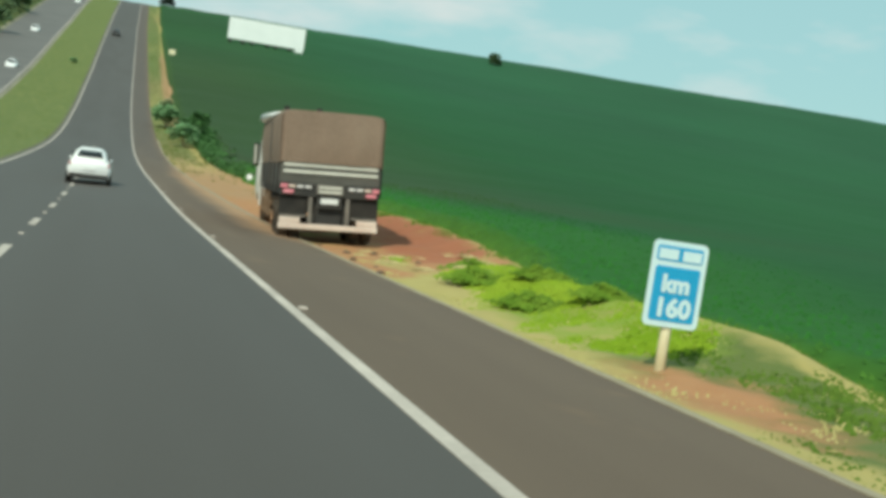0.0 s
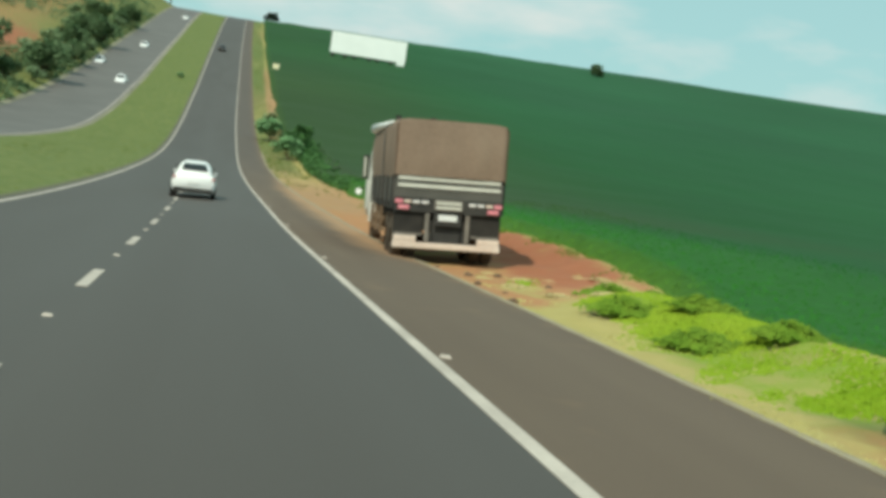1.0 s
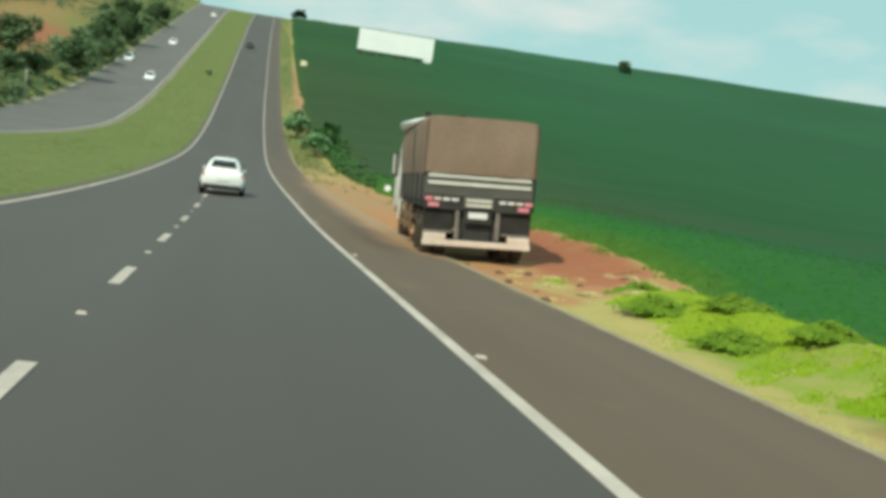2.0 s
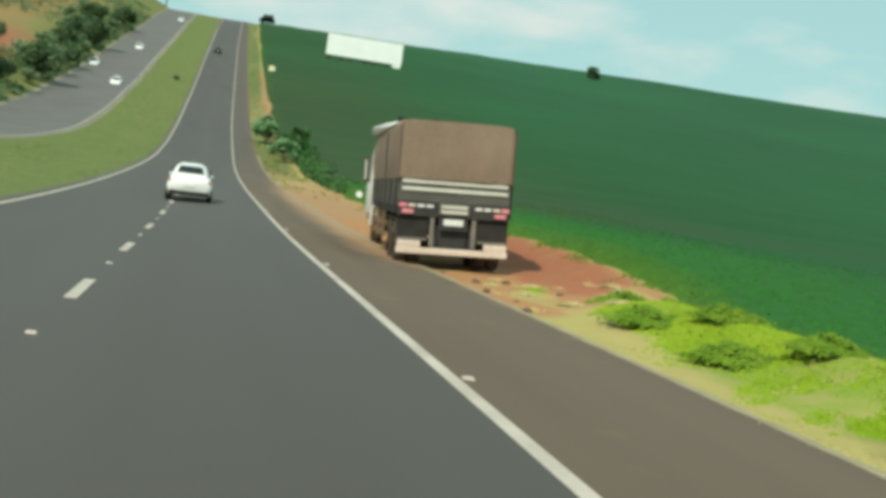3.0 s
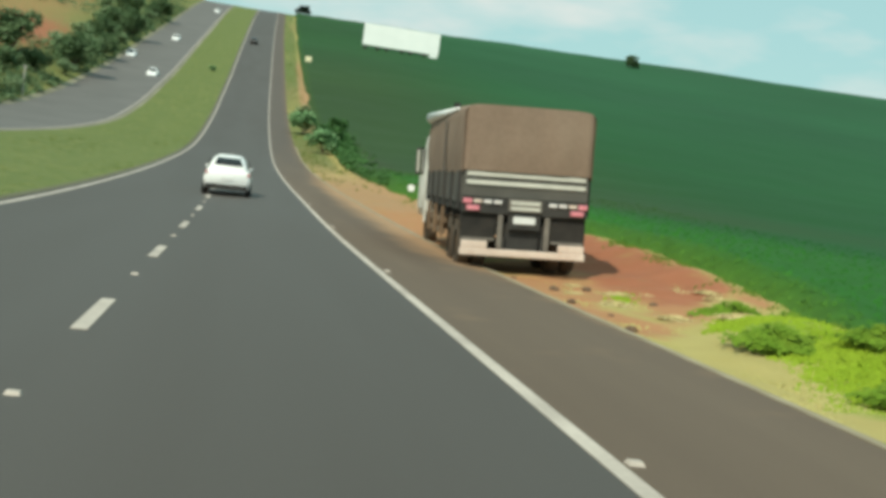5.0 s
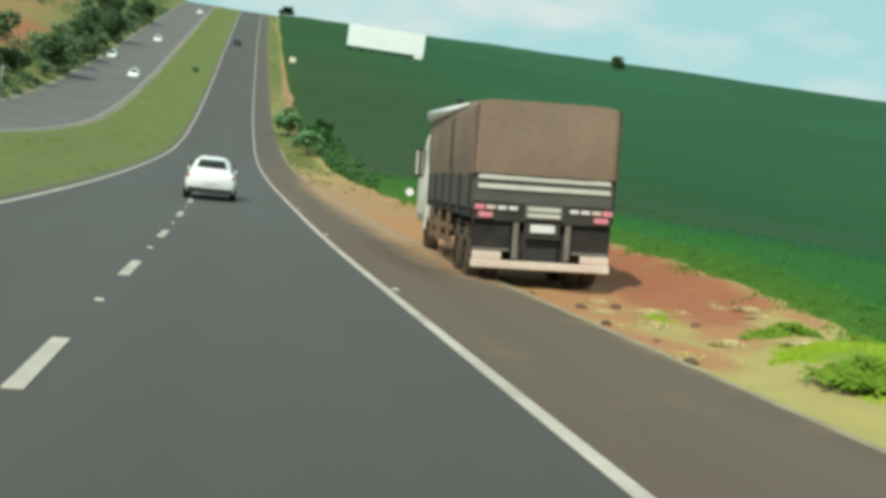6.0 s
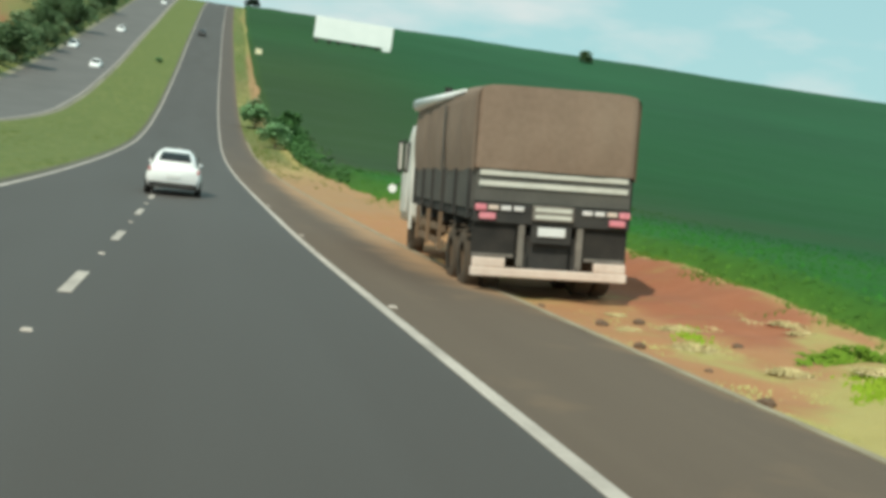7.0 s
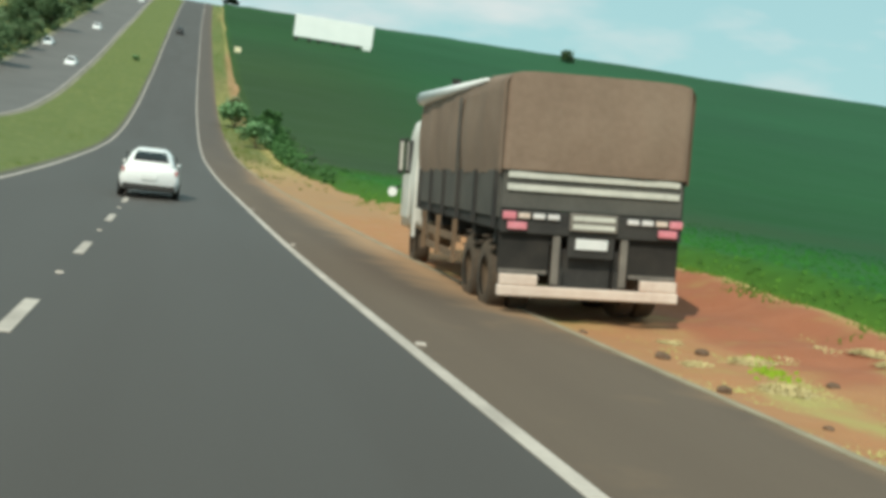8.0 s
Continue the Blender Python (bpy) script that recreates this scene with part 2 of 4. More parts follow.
M_GLASS = material("car_glass", (0.012, 0.014, 0.016), (0.02, 0.022, 0.024), 1, 5, 0.08, 0.0)
M_RUBBER = material("rubber", (0.015, 0.014, 0.013), (0.035, 0.030, 0.026), 4, 30, 0.9, 0.3)
M_STEEL = material("dusty_steel", (0.16, 0.14, 0.125), (0.28, 0.25, 0.22), 3, 25, 0.6, 0.2, metal=0.3)
M_FRAME = material("dark_chassis", (0.022, 0.021, 0.021), (0.05, 0.046, 0.042), 2, 20, 0.75, 0.2)
M_BOARDS = material("dark_sideboard", (0.070, 0.067, 0.060), (0.115, 0.107, 0.095), 1.5, 14, 0.75, 0.2)
M_CAKED = material("dust_caked_steel", (0.13, 0.085, 0.055), (0.24, 0.16, 0.10), 1.2, 14, 0.95, 0.3)
M_TYRE = material("dust_caked_rubber", (0.055, 0.042, 0.032), (0.13, 0.092, 0.062), 2.0, 18, 0.95, 0.3)
M_TARP = material("brown_tarp", (0.20, 0.135, 0.098), (0.28, 0.20, 0.15), 0.9, 10, 0.8, 0.25, bump_dist=0.03)
M_BAR = material("pale_bar", (0.50, 0.49, 0.44), (0.70, 0.68, 0.62), 2, 14, 0.6, 0.05)
M_BUMPER = material("pinkish_white_bumper", (0.60, 0.45, 0.38), (0.78, 0.66, 0.58), 1.5, 10, 0.55, 0.1)
M_RED = material("red_lens", (0.66, 0.19, 0.24), (0.78, 0.32, 0.37), 4, 30, 0.25, 0.0)
M_RED_CAR = material("pale_red_lens", (0.50, 0.20, 0.20), (0.60, 0.28, 0.28), 4, 30, 0.25, 0.0)
M_CLEAR = material("clear_lens", (0.65, 0.62, 0.62), (0.8, 0.76, 0.75), 4, 30, 0.2, 0.0)
M_PLATE = material("white_plate", (0.72, 0.72, 0.72), (0.82, 0.82, 0.82), 4, 30, 0.4, 0.0)
M_BLUE = material("sign_blue", (0.012, 0.30, 0.58), (0.02, 0.36, 0.66), 2, 16, 0.45, 0.0)
M_SIGN_WHITE = material("sign_white", (0.56, 0.76, 0.82), (0.66, 0.82, 0.87), 2, 16, 0.45, 0.0)
M_POST = material("cream_post", (0.74, 0.66, 0.42), (0.84, 0.78, 0.56), 2, 16, 0.7, 0.1)
M_HOARDING = material("white_hoarding", (0.80, 0.84, 0.84), (0.88, 0.91, 0.91), 0.3, 4, 0.6, 0.0)
M_CONCRETE = material("pale_concrete", (0.38, 0.36, 0.32), (0.52, 0.50, 0.46), 0.8, 9, 0.85, 0.2)
M_STONE = material("earth_clod", (0.10, 0.062, 0.040), (0.20, 0.125, 0.08), 4, 20, 0.95, 0.4)


# ---------------------------------------------------------------- mesh helpers
def mesh_object(name, verts, faces, mat, parent=None, label="", smooth=False):
    me = bpy.data.meshes.new(name)
    me.from_pydata([tuple(v) for v in verts], [], [tuple(f) for f in faces])
    me.materials.append(mat)
    if smooth:
        me.shade_smooth()
    ob = new(name, me)
    ob.parent = parent
    return tagged(ob, label)


def part(name, bm, mat, parent, label="", smooth=False):
    """Links a bmesh as one mesh object under a thing or a part."""
    bmesh.ops.recalc_face_normals(bm, faces=bm.faces)
    me = bpy.data.meshes.new(name)
    bm.to_mesh(me)
    bm.free()
    me.materials.append(mat)
    if smooth:
        me.shade_smooth()
    ob = new(name, me)
    ob.parent = parent
    return tagged(ob, label)


def box(x0, x1, y0, y1, z0, z1, bevel=0.0, segments=2):
    bm = bmesh.new()
    bmesh.ops.create_cube(bm, size=1)
    for v in bm.verts:
        v.co = Vector((x0 + (v.co.x + 0.5) * (x1 - x0), y0 + (v.co.y + 0.5) * (y1 - y0), z0 + (v.co.z + 0.5) * (z1 - z0)))
    if bevel:
        bmesh.ops.bevel(bm, geom=bm.edges[:], offset=bevel, segments=segments, profile=0.5, affect="EDGES")
    return bm


def tube(p, q, r0, r1=None, n=10):
    """A closed tapered tube from p to q."""
    p, q = Vector(p), Vector(q)
    bm = bmesh.new()
    bmesh.ops.create_cone(bm, cap_ends=True, segments=n, radius1=r0, radius2=r0 if r1 is None else r1, depth=(q - p).length)
    turn = (q - p).to_track_quat("Z", "Y").to_matrix().to_4x4()
    bm.transform(Matrix.Translation((p + q) / 2) @ turn)
    return bm


def joined(*parts):
    """One bmesh out of several."""
    out = bmesh.new()
    for b in parts:
        me = bpy.data.meshes.new("piece")
        b.to_mesh(me)
        b.free()
        out.from_mesh(me)
        bpy.data.meshes.remove(me)
    return out


def lathe(profile, axis_x, n=24):
    """A wheel-like solid: (radius, x) turned about the x axis."""
    verts, faces = [], []
    for k in range(n):
        a = 2 * math.pi * k / n
        for r, x in profile:
            verts.append((axis_x + x, r * math.cos(a), r * math.sin(a)))
    m = len(profile)
    for k in range(n):
        for i in range(m - 1):
            faces.append((k * m + i, k * m + i + 1, (k + 1) % n * m + i + 1, (k + 1) % n * m + i))
    return verts, faces


# ---------------------------------------------------------------- the lie of the land
PROFILE_Y = (-400, 0, 30, 47, 64, 87, 105, 124, 149, 161, 184, 201, 228, 253, 299, 360, 400, 425, 450, 500, 3500)
PROFILE_Z = (2, 0, 0, 0.28, 0.67, 1.45, 2.4, 4.1, 7.2, 9.1, 12.95, 16.0, 21.2, 26.1, 34.8, 47.2, 54.9, 59.0, 60.3, 58, -90)
BEND_Y = (-400, 45, 65, 87, 125, 150, 184, 201, 240, 299, 340, 500, 3500)
BEND_X = (0, 0, -0.15, -0.23, -0.22, -0.25, -0.18, -0.08, 0.07, 0.42, 0.8, 3.0, 50)
CROSS_X = (-400, -90, -60, -45, -30, -25.2, -23.9, -14.0, -13.4, -9, -5.6, -4.65, -1.12, 2.33, 4.85, 5.3, 7.4, 8.6, 11, 30, 400)
CROSS_Z = (14, 14, 9.5, 6.5, 2.6, 0.5, 0.10, 0.05, 0.05, -0.08, -0.05, 0.0, -0.05, 0.11, 0.06, 0.0, 0.05, -0.05, 0.0, 0.1, 0.1)
_ys = np.arange(-400, 3501, 1.0)


def _smoothed(ys, zs, width):
    table = np.interp(_ys, ys, zs)
    k = np.ones(width) / width
    padded = np.pad(table, width, mode="edge")
    return np.convolve(np.convolve(padded, k, "same"), k, "same")[width:-width]


_zr = _smoothed(PROFILE_Y, PROFILE_Z, 13)
_cx = _smoothed(BEND_Y, BEND_X, 15)


def road_z(y):
    return float(np.interp(y, _ys, _zr))


def bend(y):
    return float(np.interp(y, _ys, _cx))


def smooth_step(a, b, v):
    t = min(max((v - a) / (b - a), 0), 1)
    return t * t * (3 - 2 * t)


def surface(x, y):
    """The height of the road and the ground at a place."""
    u = x - bend(y)
    z = road_z(y) + float(np.interp(u, CROSS_X, CROSS_Z))
    if u > 7.6:
        z += 0.75 * smooth_step(15, 31, y) * smooth_step(7.6, 9.6, u) * (1 - 0.5 * smooth_step(60, 110, y))
        z += 0.019 * min(max(u - 15, 0), 300) * smooth_step(200, 400, y)
    if u < -24:
        z += 0.8 * noise.noise((x * 0.06, y * 0.06, 3.0)) * smooth_step(24, 34, -u)
    return z


def swing(y):
    """How far the opposite carriageway stands off on the near stretch."""
    return -3.2 * (1 - smooth_step(70, 130, y))


def strip(name, u0, u1, y0, y1, lift, mat, cols=4, step=2.0, at=None, shift=None):
    """A band that follows the road, between two offsets from its axis."""
    cols = len(at) - 1 if at else cols
    verts, faces = [], []
    n = max(2, int((y1 - y0) / step) + 1)
    for i in range(n):
        y = y0 + (y1 - y0) * i / (n - 1)
        for j in range(cols + 1):
            u = at[j] if at else u0 + (u1 - u0) * j / cols
            x = u + bend(y) + (shift(y) if shift else 0)
            verts.append((x, y, surface(x, y) + lift))
    for i in range(n - 1):
        for j in range(cols):
            a = i * (cols + 1) + j
            faces.append((a, a + 1, a + cols + 2, a + cols + 1))
    return verts, faces


def slab(name, u0, u1, y0, y1, lift, mat, thick=0.12, cols=4, step=2.0, at=None, shift=None):
    """A strip with thickness."""
    v, f = strip(name, u0, u1, y0, y1, lift, mat, cols, step, at, shift)
    cols = len(at) - 1 if at else cols
    me = bpy.data.meshes.new(name)
    rows = len(v) // (cols + 1)
    v2, f2 = list(v), list(f)
    for j, s in ((0, 1), (cols, 0)):
        start = len(v2)
        for i in range(rows):
            a, b, c = v[i * (cols + 1) + j]
            v2 += [(a, b, c), (a, b, c - thick)]
        for i in range(rows - 1):
            a, b = start + 2 * i, start + 2 * i + 2
            f2.append((a, b, b + 1, a + 1) if s else (b, a, a + 1, b + 1))
    me.from_pydata(v2, [], f2)
    me.materials.append(mat)
    me.shade_smooth()
    return new(name, me)


# ---------------------------------------------------------------- ground, roads, markings
def hump(u, y):
    """The low grassy bank between the shoulder and the crop."""
    return 0.40 * smooth_step(6, 9, y) * (1 - smooth_step(17, 20.5, y)) * math.exp(-((u - 7.7) / 0.9) ** 2)


def dug(u, y):
    """How far the verge is bare, ploughed-up soil: from a slanting line beside the shoulder onwards."""
    line = 16.3 + 1.15 * (u - 5.0) + 0.7 * noise.noise((u * 0.9, y * 0.6, 41))
    return smooth_step(line - 0.9, line + 0.9, y)


def build_ground():
    xs = sorted(set([-1500, -900, -600, -400, -300, -220, -160, -120] + list(np.arange(-90, -28, 3.0)) + list(np.arange(-27.8, -5.2, 0.6))
                    + [-5.2, -5.0, -4.85, -4.6, -1.1, 2.3, 4.6] + list(np.arange(4.75, 9.6, 0.18)) + list(np.arange(9.7, 11, 0.3)) + list(np.arange(11, 20, 0.8)) + list(np.arange(20, 60, 4.0))
                    + [70, 85, 100, 120, 145, 175, 210, 260, 330, 450, 700, 1100, 1800]))
    ys = sorted(set([-400, -200, -100, -50, -25, -12] + list(np.arange(-6, 62, 0.3)) + list(np.arange(62, 130, 2.0)) + list(np.arange(130, 470, 5.0))
                    + [480, 540, 620, 750, 1000, 1500, 2200, 3500]))
    verts, faces, soil, grass, churned, lush, pale = [], [], [], [], [], [], []
    for y in ys:
        for x0 in xs:
            x = x0 + bend(y)
            u = x0
            z = surface(x, y)
            if -4.9 < u < 4.9 or -23.9 < u - swing(y) < -13.9:
                z -= 0.10
            bump = 0
            if 5.0 < u < 9.8 and y < 70:
                bump = 0.07 * noise.noise((x * 1.1, y * 0.8, 0)) + 0.03 * noise.noise((x * 3.5, y * 3.0, 5))
                bump *= smooth_step(5.0, 5.6, u)
                # clods and a low berm thrown up beside the wheel tracks
                bump += 0.20 * smooth_step(17, 21, y) * (1 - smooth_step(34, 40, y)) * math.exp(-((u - 7.9) / 0.6) ** 2) * (0.6 + 0.8 * noise.noise((y * 0.9, 2, 0)))
                # the grassy hump
                bump += 0.10 * smooth_step(24, 26, y) * (1 - smooth_step(36, 38, y)) * math.exp(-((u - 6.9) / 0.5) ** 2)
                bump += hump(u, y)
            verts.append((x, y, z + bump))
            s = g = 0.0
            if u > 4.6:
                straw_patch = smooth_step(12.0, 15.0, y) * (1 - smooth_step(6.0, 7.2, u))
                g = (0.66 + 0.22 * (1 - smooth_step(6.5, 10.0, y)) + 0.30 * noise.noise((u * 0.5, y * 0.25, 31))) * (1 - 0.75 * straw_patch) * (1 - 0.9 * dug(u, y)) * smooth_step(5.0, 6.1, u) * (1 - 0.85 * math.exp(-((u - 7.95) / 0.40) ** 2))
                s = 0.76 * dug(u, y) * (1 - smooth_step(60, 110, y) * (0.60 - 0.5 * noise.noise((u * 0.1, y * 0.025, 6)) - 0.45 * smooth_step(6.6, 7.6, u) * smooth_step(125, 150, y) * (1 - smooth_step(230, 270, y))))
                s *= 1 - 0.42 * smooth_step(0.05, 0.30, noise.noise((u * 0.75, y * 0.5, 55))) * (1 - smooth_step(30, 36, y))
                s = max(s, 0.85 * math.exp(-((y - 6.6) / 2.0) ** 2 - ((u - 5.9) / 0.9) ** 2))
                g = max(g, 0.75 * smooth_step(8.4, 9.4, u) * (1 - 0.9 * smooth_step(19, 24, y) * (1 - smooth_step(40, 60, y)) * (1 - smooth_step(9.6, 10.4, u))))
                g = max(g, (0.74 + 0.40 * noise.noise((u * 0.22, y * 0.022, 16))) * smooth_step(60, 110, y) * (1 - 0.6 * smooth_step(7.2, 8.6, u)))
                s *= 1 - smooth_step(9.3, 10.3, u)
            elif -14 + swing(y) < u < -4.5:
                g = 0.75
                s = 0.35 * smooth_step(-5.25, -5.0, u)
            elif u <= -23.8 + swing(y):
                g, s = 0.66, 0.24 + 0.26 * smooth_step(30, 42, -u)
            soil.append(s)
            churned.append(0.72 * dug(u, y - 1.8) * (1 - smooth_step(33, 40, y)) * smooth_step(6.4, 7.5, u) * (1 - smooth_step(9.2, 10.0, u)) if u > 5 else 0.85 * math.exp(-((u + 37) / 8) ** 2 - ((y - 183) / 34) ** 2) if u < -24 else 0.0)
            pale.append(0.6 * smooth_step(36, 55, y) if u > 4.6 else 0.0)
            lush.append(0.72 * (1 - smooth_step(35, 80, y)) * (0.1 + 0.9 * smooth_step(7.0, 10.5, y)) if u > 4.6 else 0.12)
            grass.append(g)
    nx = len(xs)
    for i in range(len(ys) - 1):
        for j in range(nx - 1):
            a = i * nx + j
            faces.append((a, a + 1, a + nx + 1, a + nx))
    me = bpy.data.meshes.new("ground")
    me.from_pydata(verts, [], faces)
    for key, values in (("soil", soil), ("grass", grass), ("churned", churned), ("lush", lush), ("pale", pale)):
        at = me.attributes.new(key, "FLOAT", "POINT")
        at.data.foreach_set("value", values)
    me.materials.append(M_GROUND)
    me.shade_smooth()
    return tagged(new("ground", me), "red soil with dry straw and green roadside grass", "ground", kind="structure")


ground = build_ground()
road = tagged(slab("road", -4.95, 2.29, -60, 470, 0.0, M_ASPHALT, at=(-4.95, -4.65, -3.4, -2.2, -1.35, -1.12, -0.9, 0.1, 1.2, 2.29)), "worn grey asphalt carriageway with two lanes", "road", kind="structure")
shoulder = tagged(slab("road_shoulder", 2.29, 4.85, -60, 470, 0.0, M_SHOULDER, cols=8), "brown dusty asphalt shoulder beside the road", "shoulder", kind="structure")
film = shoulder.data.attributes.new("dust", "FLOAT", "POINT")
film.data.foreach_set("value", [0.95 * smooth_step(3.3, 4.85, v.co.x - bend(v.co.y)) * smooth_step(22, 28, v.co.y) * (1 - smooth_step(50, 95, v.co.y)) + 0.25 * smooth_step(4.3, 4.85, v.co.x - bend(v.co.y)) * smooth_step(8, 20, v.co.y) for v in shoulder.data.vertices])
# greyer from y = 45 on, less so towards the verge
greying = shoulder.data.attributes.new("far_grey", "FLOAT", "POINT")
greying.data.foreach_set("value", [0.8 * smooth_step(45, 140, v.co.y) * (1 - 0.6 * smooth_step(3.9, 4.85, v.co.x - bend(v.co.y))) for v in shoulder.data.vertices])
opposite = tagged(slab("road_opposite", -23.9, -13.9, -60, 470, 0.02, M_OLD_ASPHALT, cols=4, shift=swing), "grey asphalt carriageway of the oncoming traffic", "road", kind="structure")


def paint(parent, name, u0, u1, y0, y1, lift=0.006, step=2.0, shift=None):
    v, f = strip(name, u0, u1, y0, y1, lift, M_PAINT, 1, step, None, shift)
    n = len(v)
    v2 = v + [(a, b, c - 0.008) for a, b, c in v]
    f2 = list(f)
    for i in range(n // 2 - 1):
        a, b, c, d = 2 * i, 2 * i + 1, 2 * i + 3, 2 * i + 2
        f2 += [(a, d, d + n, a + n), (c, b, b + n, c + n)]
    f2 += [(1, 0, n, n + 1), (n - 2, n - 1, 2 * n - 1, 2 * n - 2)]
    return mesh_object(name, v2, f2, M_PAINT, parent)


paint(road, "edge_line", 2.19, 2.31, -40, 440)
paint(road, "edge_line", -4.76, -4.60, -40, 440)
paint(opposite, "edge_line", -14.3, -14.15, -40, 440, lift=0.028, shift=swing)
DASH_CYCLE, DASH_LENGTH, DASH_FIRST = 7.1, 2.0, 6.0
for k in range(-4, 14):
    y = DASH_FIRST + k * DASH_CYCLE
    paint(road, "lane_dash", -1.19, -1.05, y, y + DASH_LENGTH, lift=0.010, step=1.0)


def stud(u, y):
    """A low square reflector stud glued to the road."""
    x = u + bend(y)
    z = surface(x, y)
    bm = box(x - 0.055, x + 0.055, y - 0.05, y + 0.05, z - 0.01, z + 0.022)
    for v in bm.verts:
        if v.co.z > z:
            v.co.x = x + (v.co.x - x) * 0.7
            v.co.y = y + (v.co.y - y) * 0.6
    return part("road_stud", bm, M_PAINT, road, "pale reflector stud")


for k in range(-2, 12):
    stud(-1.12, DASH_FIRST + 1.0 + (k + 0.5) * DASH_CYCLE)
for y in (-1.6, 9.6, 20.8, 32.0, 43.2):
    stud(2.40, y)

tagged(slab("median_edge", -5.28, -4.955, -30, 420, 0.010, M_EDGE_DARK, cols=2, step=2.0), "matted brown-green strip between the road and the median grass", "edge strip", kind="structure")
tagged(slab("median_edge_opposite", -13.895, -13.35, -30, 420, 0.010, M_EDGE, cols=2, step=2.0, shift=swing), "dusty strip between the median grass and the opposite carriageway", "edge strip", kind="structure")
tagged(slab("bank_edge", -24.6, -23.905, -30, 420, 0.010, M_EDGE, cols=2, step=2.0, shift=swing), "dusty strip at the foot of the bank", "edge strip", kind="structure")
tagged(slab("road_lip", 4.85, 5.06, -30, 120, 0.012, M_LIP, cols=2, step=1.0), "pale gravelly edge strip along the shoulder", "edge strip", kind="structure")


# ---------------------------------------------------------------- grass, straw, crop
def blades(name, count, region, height, width, mat, seed, label, lean=0.5, clump=6):
    """Many blades of grass, in tufts and bent by one wind, as one object."""
    rnd = random.Random(seed)
    verts, faces = [], []
    made = 0
    while made < count:
        spot = region(rnd)
        if spot is None:
            continue
        x, y, k = spot
        h0 = height * k
        for _ in range(clump):
            a = rnd.gauss(0.95, 0.7)
            px, py = x + rnd.gauss(0, 0.10), y + rnd.gauss(0, 0.10)
            z = surface(px, py) + hump(px - bend(py), py) - 0.03
            h = h0 * rnd.uniform(0.55, 1.25)
            w = width * rnd.uniform(0.7, 1.3)
            dx, dy = math.cos(a), math.sin(a)
            l = h * lean * rnd.uniform(0.2, 1.2)
            b = len(verts)
            verts += [(px - dy * w, py + dx * w, z), (px + dy * w, py - dx * w, z),
                      (px + dx * l * 0.35 + dy * w * 0.8, py + dy * l * 0.35 - dx * w * 0.8, z + h * 0.6),
                      (px + dx * l * 0.35 - dy * w * 0.8, py + dy * l * 0.35 + dx * w * 0.8, z + h * 0.6),
                      (px + dx * l, py + dy * l, z + h)]
            faces += [(b, b + 1, b + 2, b + 3), (b + 3, b + 2, b + 4)]
            made += 1
    ob = mesh_object(name, verts, faces, mat)
    return tagged(ob, label, "grass", kind="stuff")


def crop_start(y):
    """How far from the road's axis the crop begins."""
    return 8.35 + 1.25 * smooth_step(17, 23, y) * (1 - smooth_step(38, 60, y)) + 0.15 * noise.noise((y * 0.5, 0, 9))


def verge_region(rnd):
    """Rank green grass near by, broken into separate tufts further on."""
    y = rnd.uniform(6.5, 23.0)
    u = 5.0 + 3.8 * rnd.random()
    d = noise.noise((u * 0.8, y * 0.4, 7.0))
    keep = 0.95 + 0.8 * d - 1.7 * smooth_step(10.0, 7.5, y) - 0.85 * smooth_step(12.0, 15.0, y) * (1 - 0.8 * smooth_step(6.0, 7.0, u)) + 0.8 * smooth_step(0.15, 0.35, d) * smooth_step(11, 14, y)
    keep -= 1.0 * math.exp(-((u - 8.0) / 0.4) ** 2) + 0.9 * smooth_step(5.7, 5.0, u) + 1.3 * dug(u, y)
    keep -= 1.4 * math.exp(-((y - 6.6) / 1.8) ** 2 - ((u - 5.9) / 0.8) ** 2)
    if rnd.random() > keep:
        return None
    return u, y, 0.45 + 0.55 * smooth_step(5.4, 6.8, u) + 0.6 * max(d, 0)


def rank_region(rnd):
    """Duller green grass round the kilometre sign."""
    y = rnd.uniform(-9.0, 9.5)
    u = 5.3 + 3.5 * rnd.random()
    d = noise.noise((u * 0.8, y * 0.4, 7.0))
    keep = 0.75 + 0.8 * d - 0.7 * smooth_step(7.0, 9.5, y) - 1.4 * math.exp(-((y - 6.6) / 1.8) ** 2 - ((u - 5.9) / 0.8) ** 2)
    if rnd.random() > keep:
        return None
    return u, y, 0.6 + 0.5 * max(d, 0)


def straw_region(rnd):
    y = rnd.uniform(-9, 25)
    u = 5.0 + 3.7 * rnd.random()
    d = noise.noise((u * 0.7, y * 0.35, 19.0))
    keep = 0.10 + 0.5 * (1 - smooth_step(5.1, 5.5, u)) + 0.9 * max(d, 0) + 0.9 * math.exp(-((u - 8.0) / 0.40) ** 2) + 0.3 * smooth_step(12, 15, y)
    keep *= (1 - 0.85 * dug(u, y) * (1 - max(d, 0))) * (0.12 + 0.88 * smooth_step(7.5, 10.5, y))
    if rnd.random() > keep:
        return None
    return u, y, 0.6 + 0.5 * max(d, 0)


def far_verge_region(rnd):
    y = 50 + 330 * rnd.random() ** 2.2
    u = 4.95 + 3.9 * rnd.random()
    green = 0.75 * smooth_step(65, 100, y)
    if rnd.random() > green * (0.6 + noise.noise((u * 0.6, y * 0.1, 4))):
        return None
    return u + bend(y), y, 0.9


def median_region(rnd):
    y = -9 + 405 * rnd.random() ** 2.2
    u = -13.8 + 8.6 * rnd.random()
    return u + bend(y), y, 0.7 + 0.5 * noise.noise((u * 0.2, y * 0.06, 2))


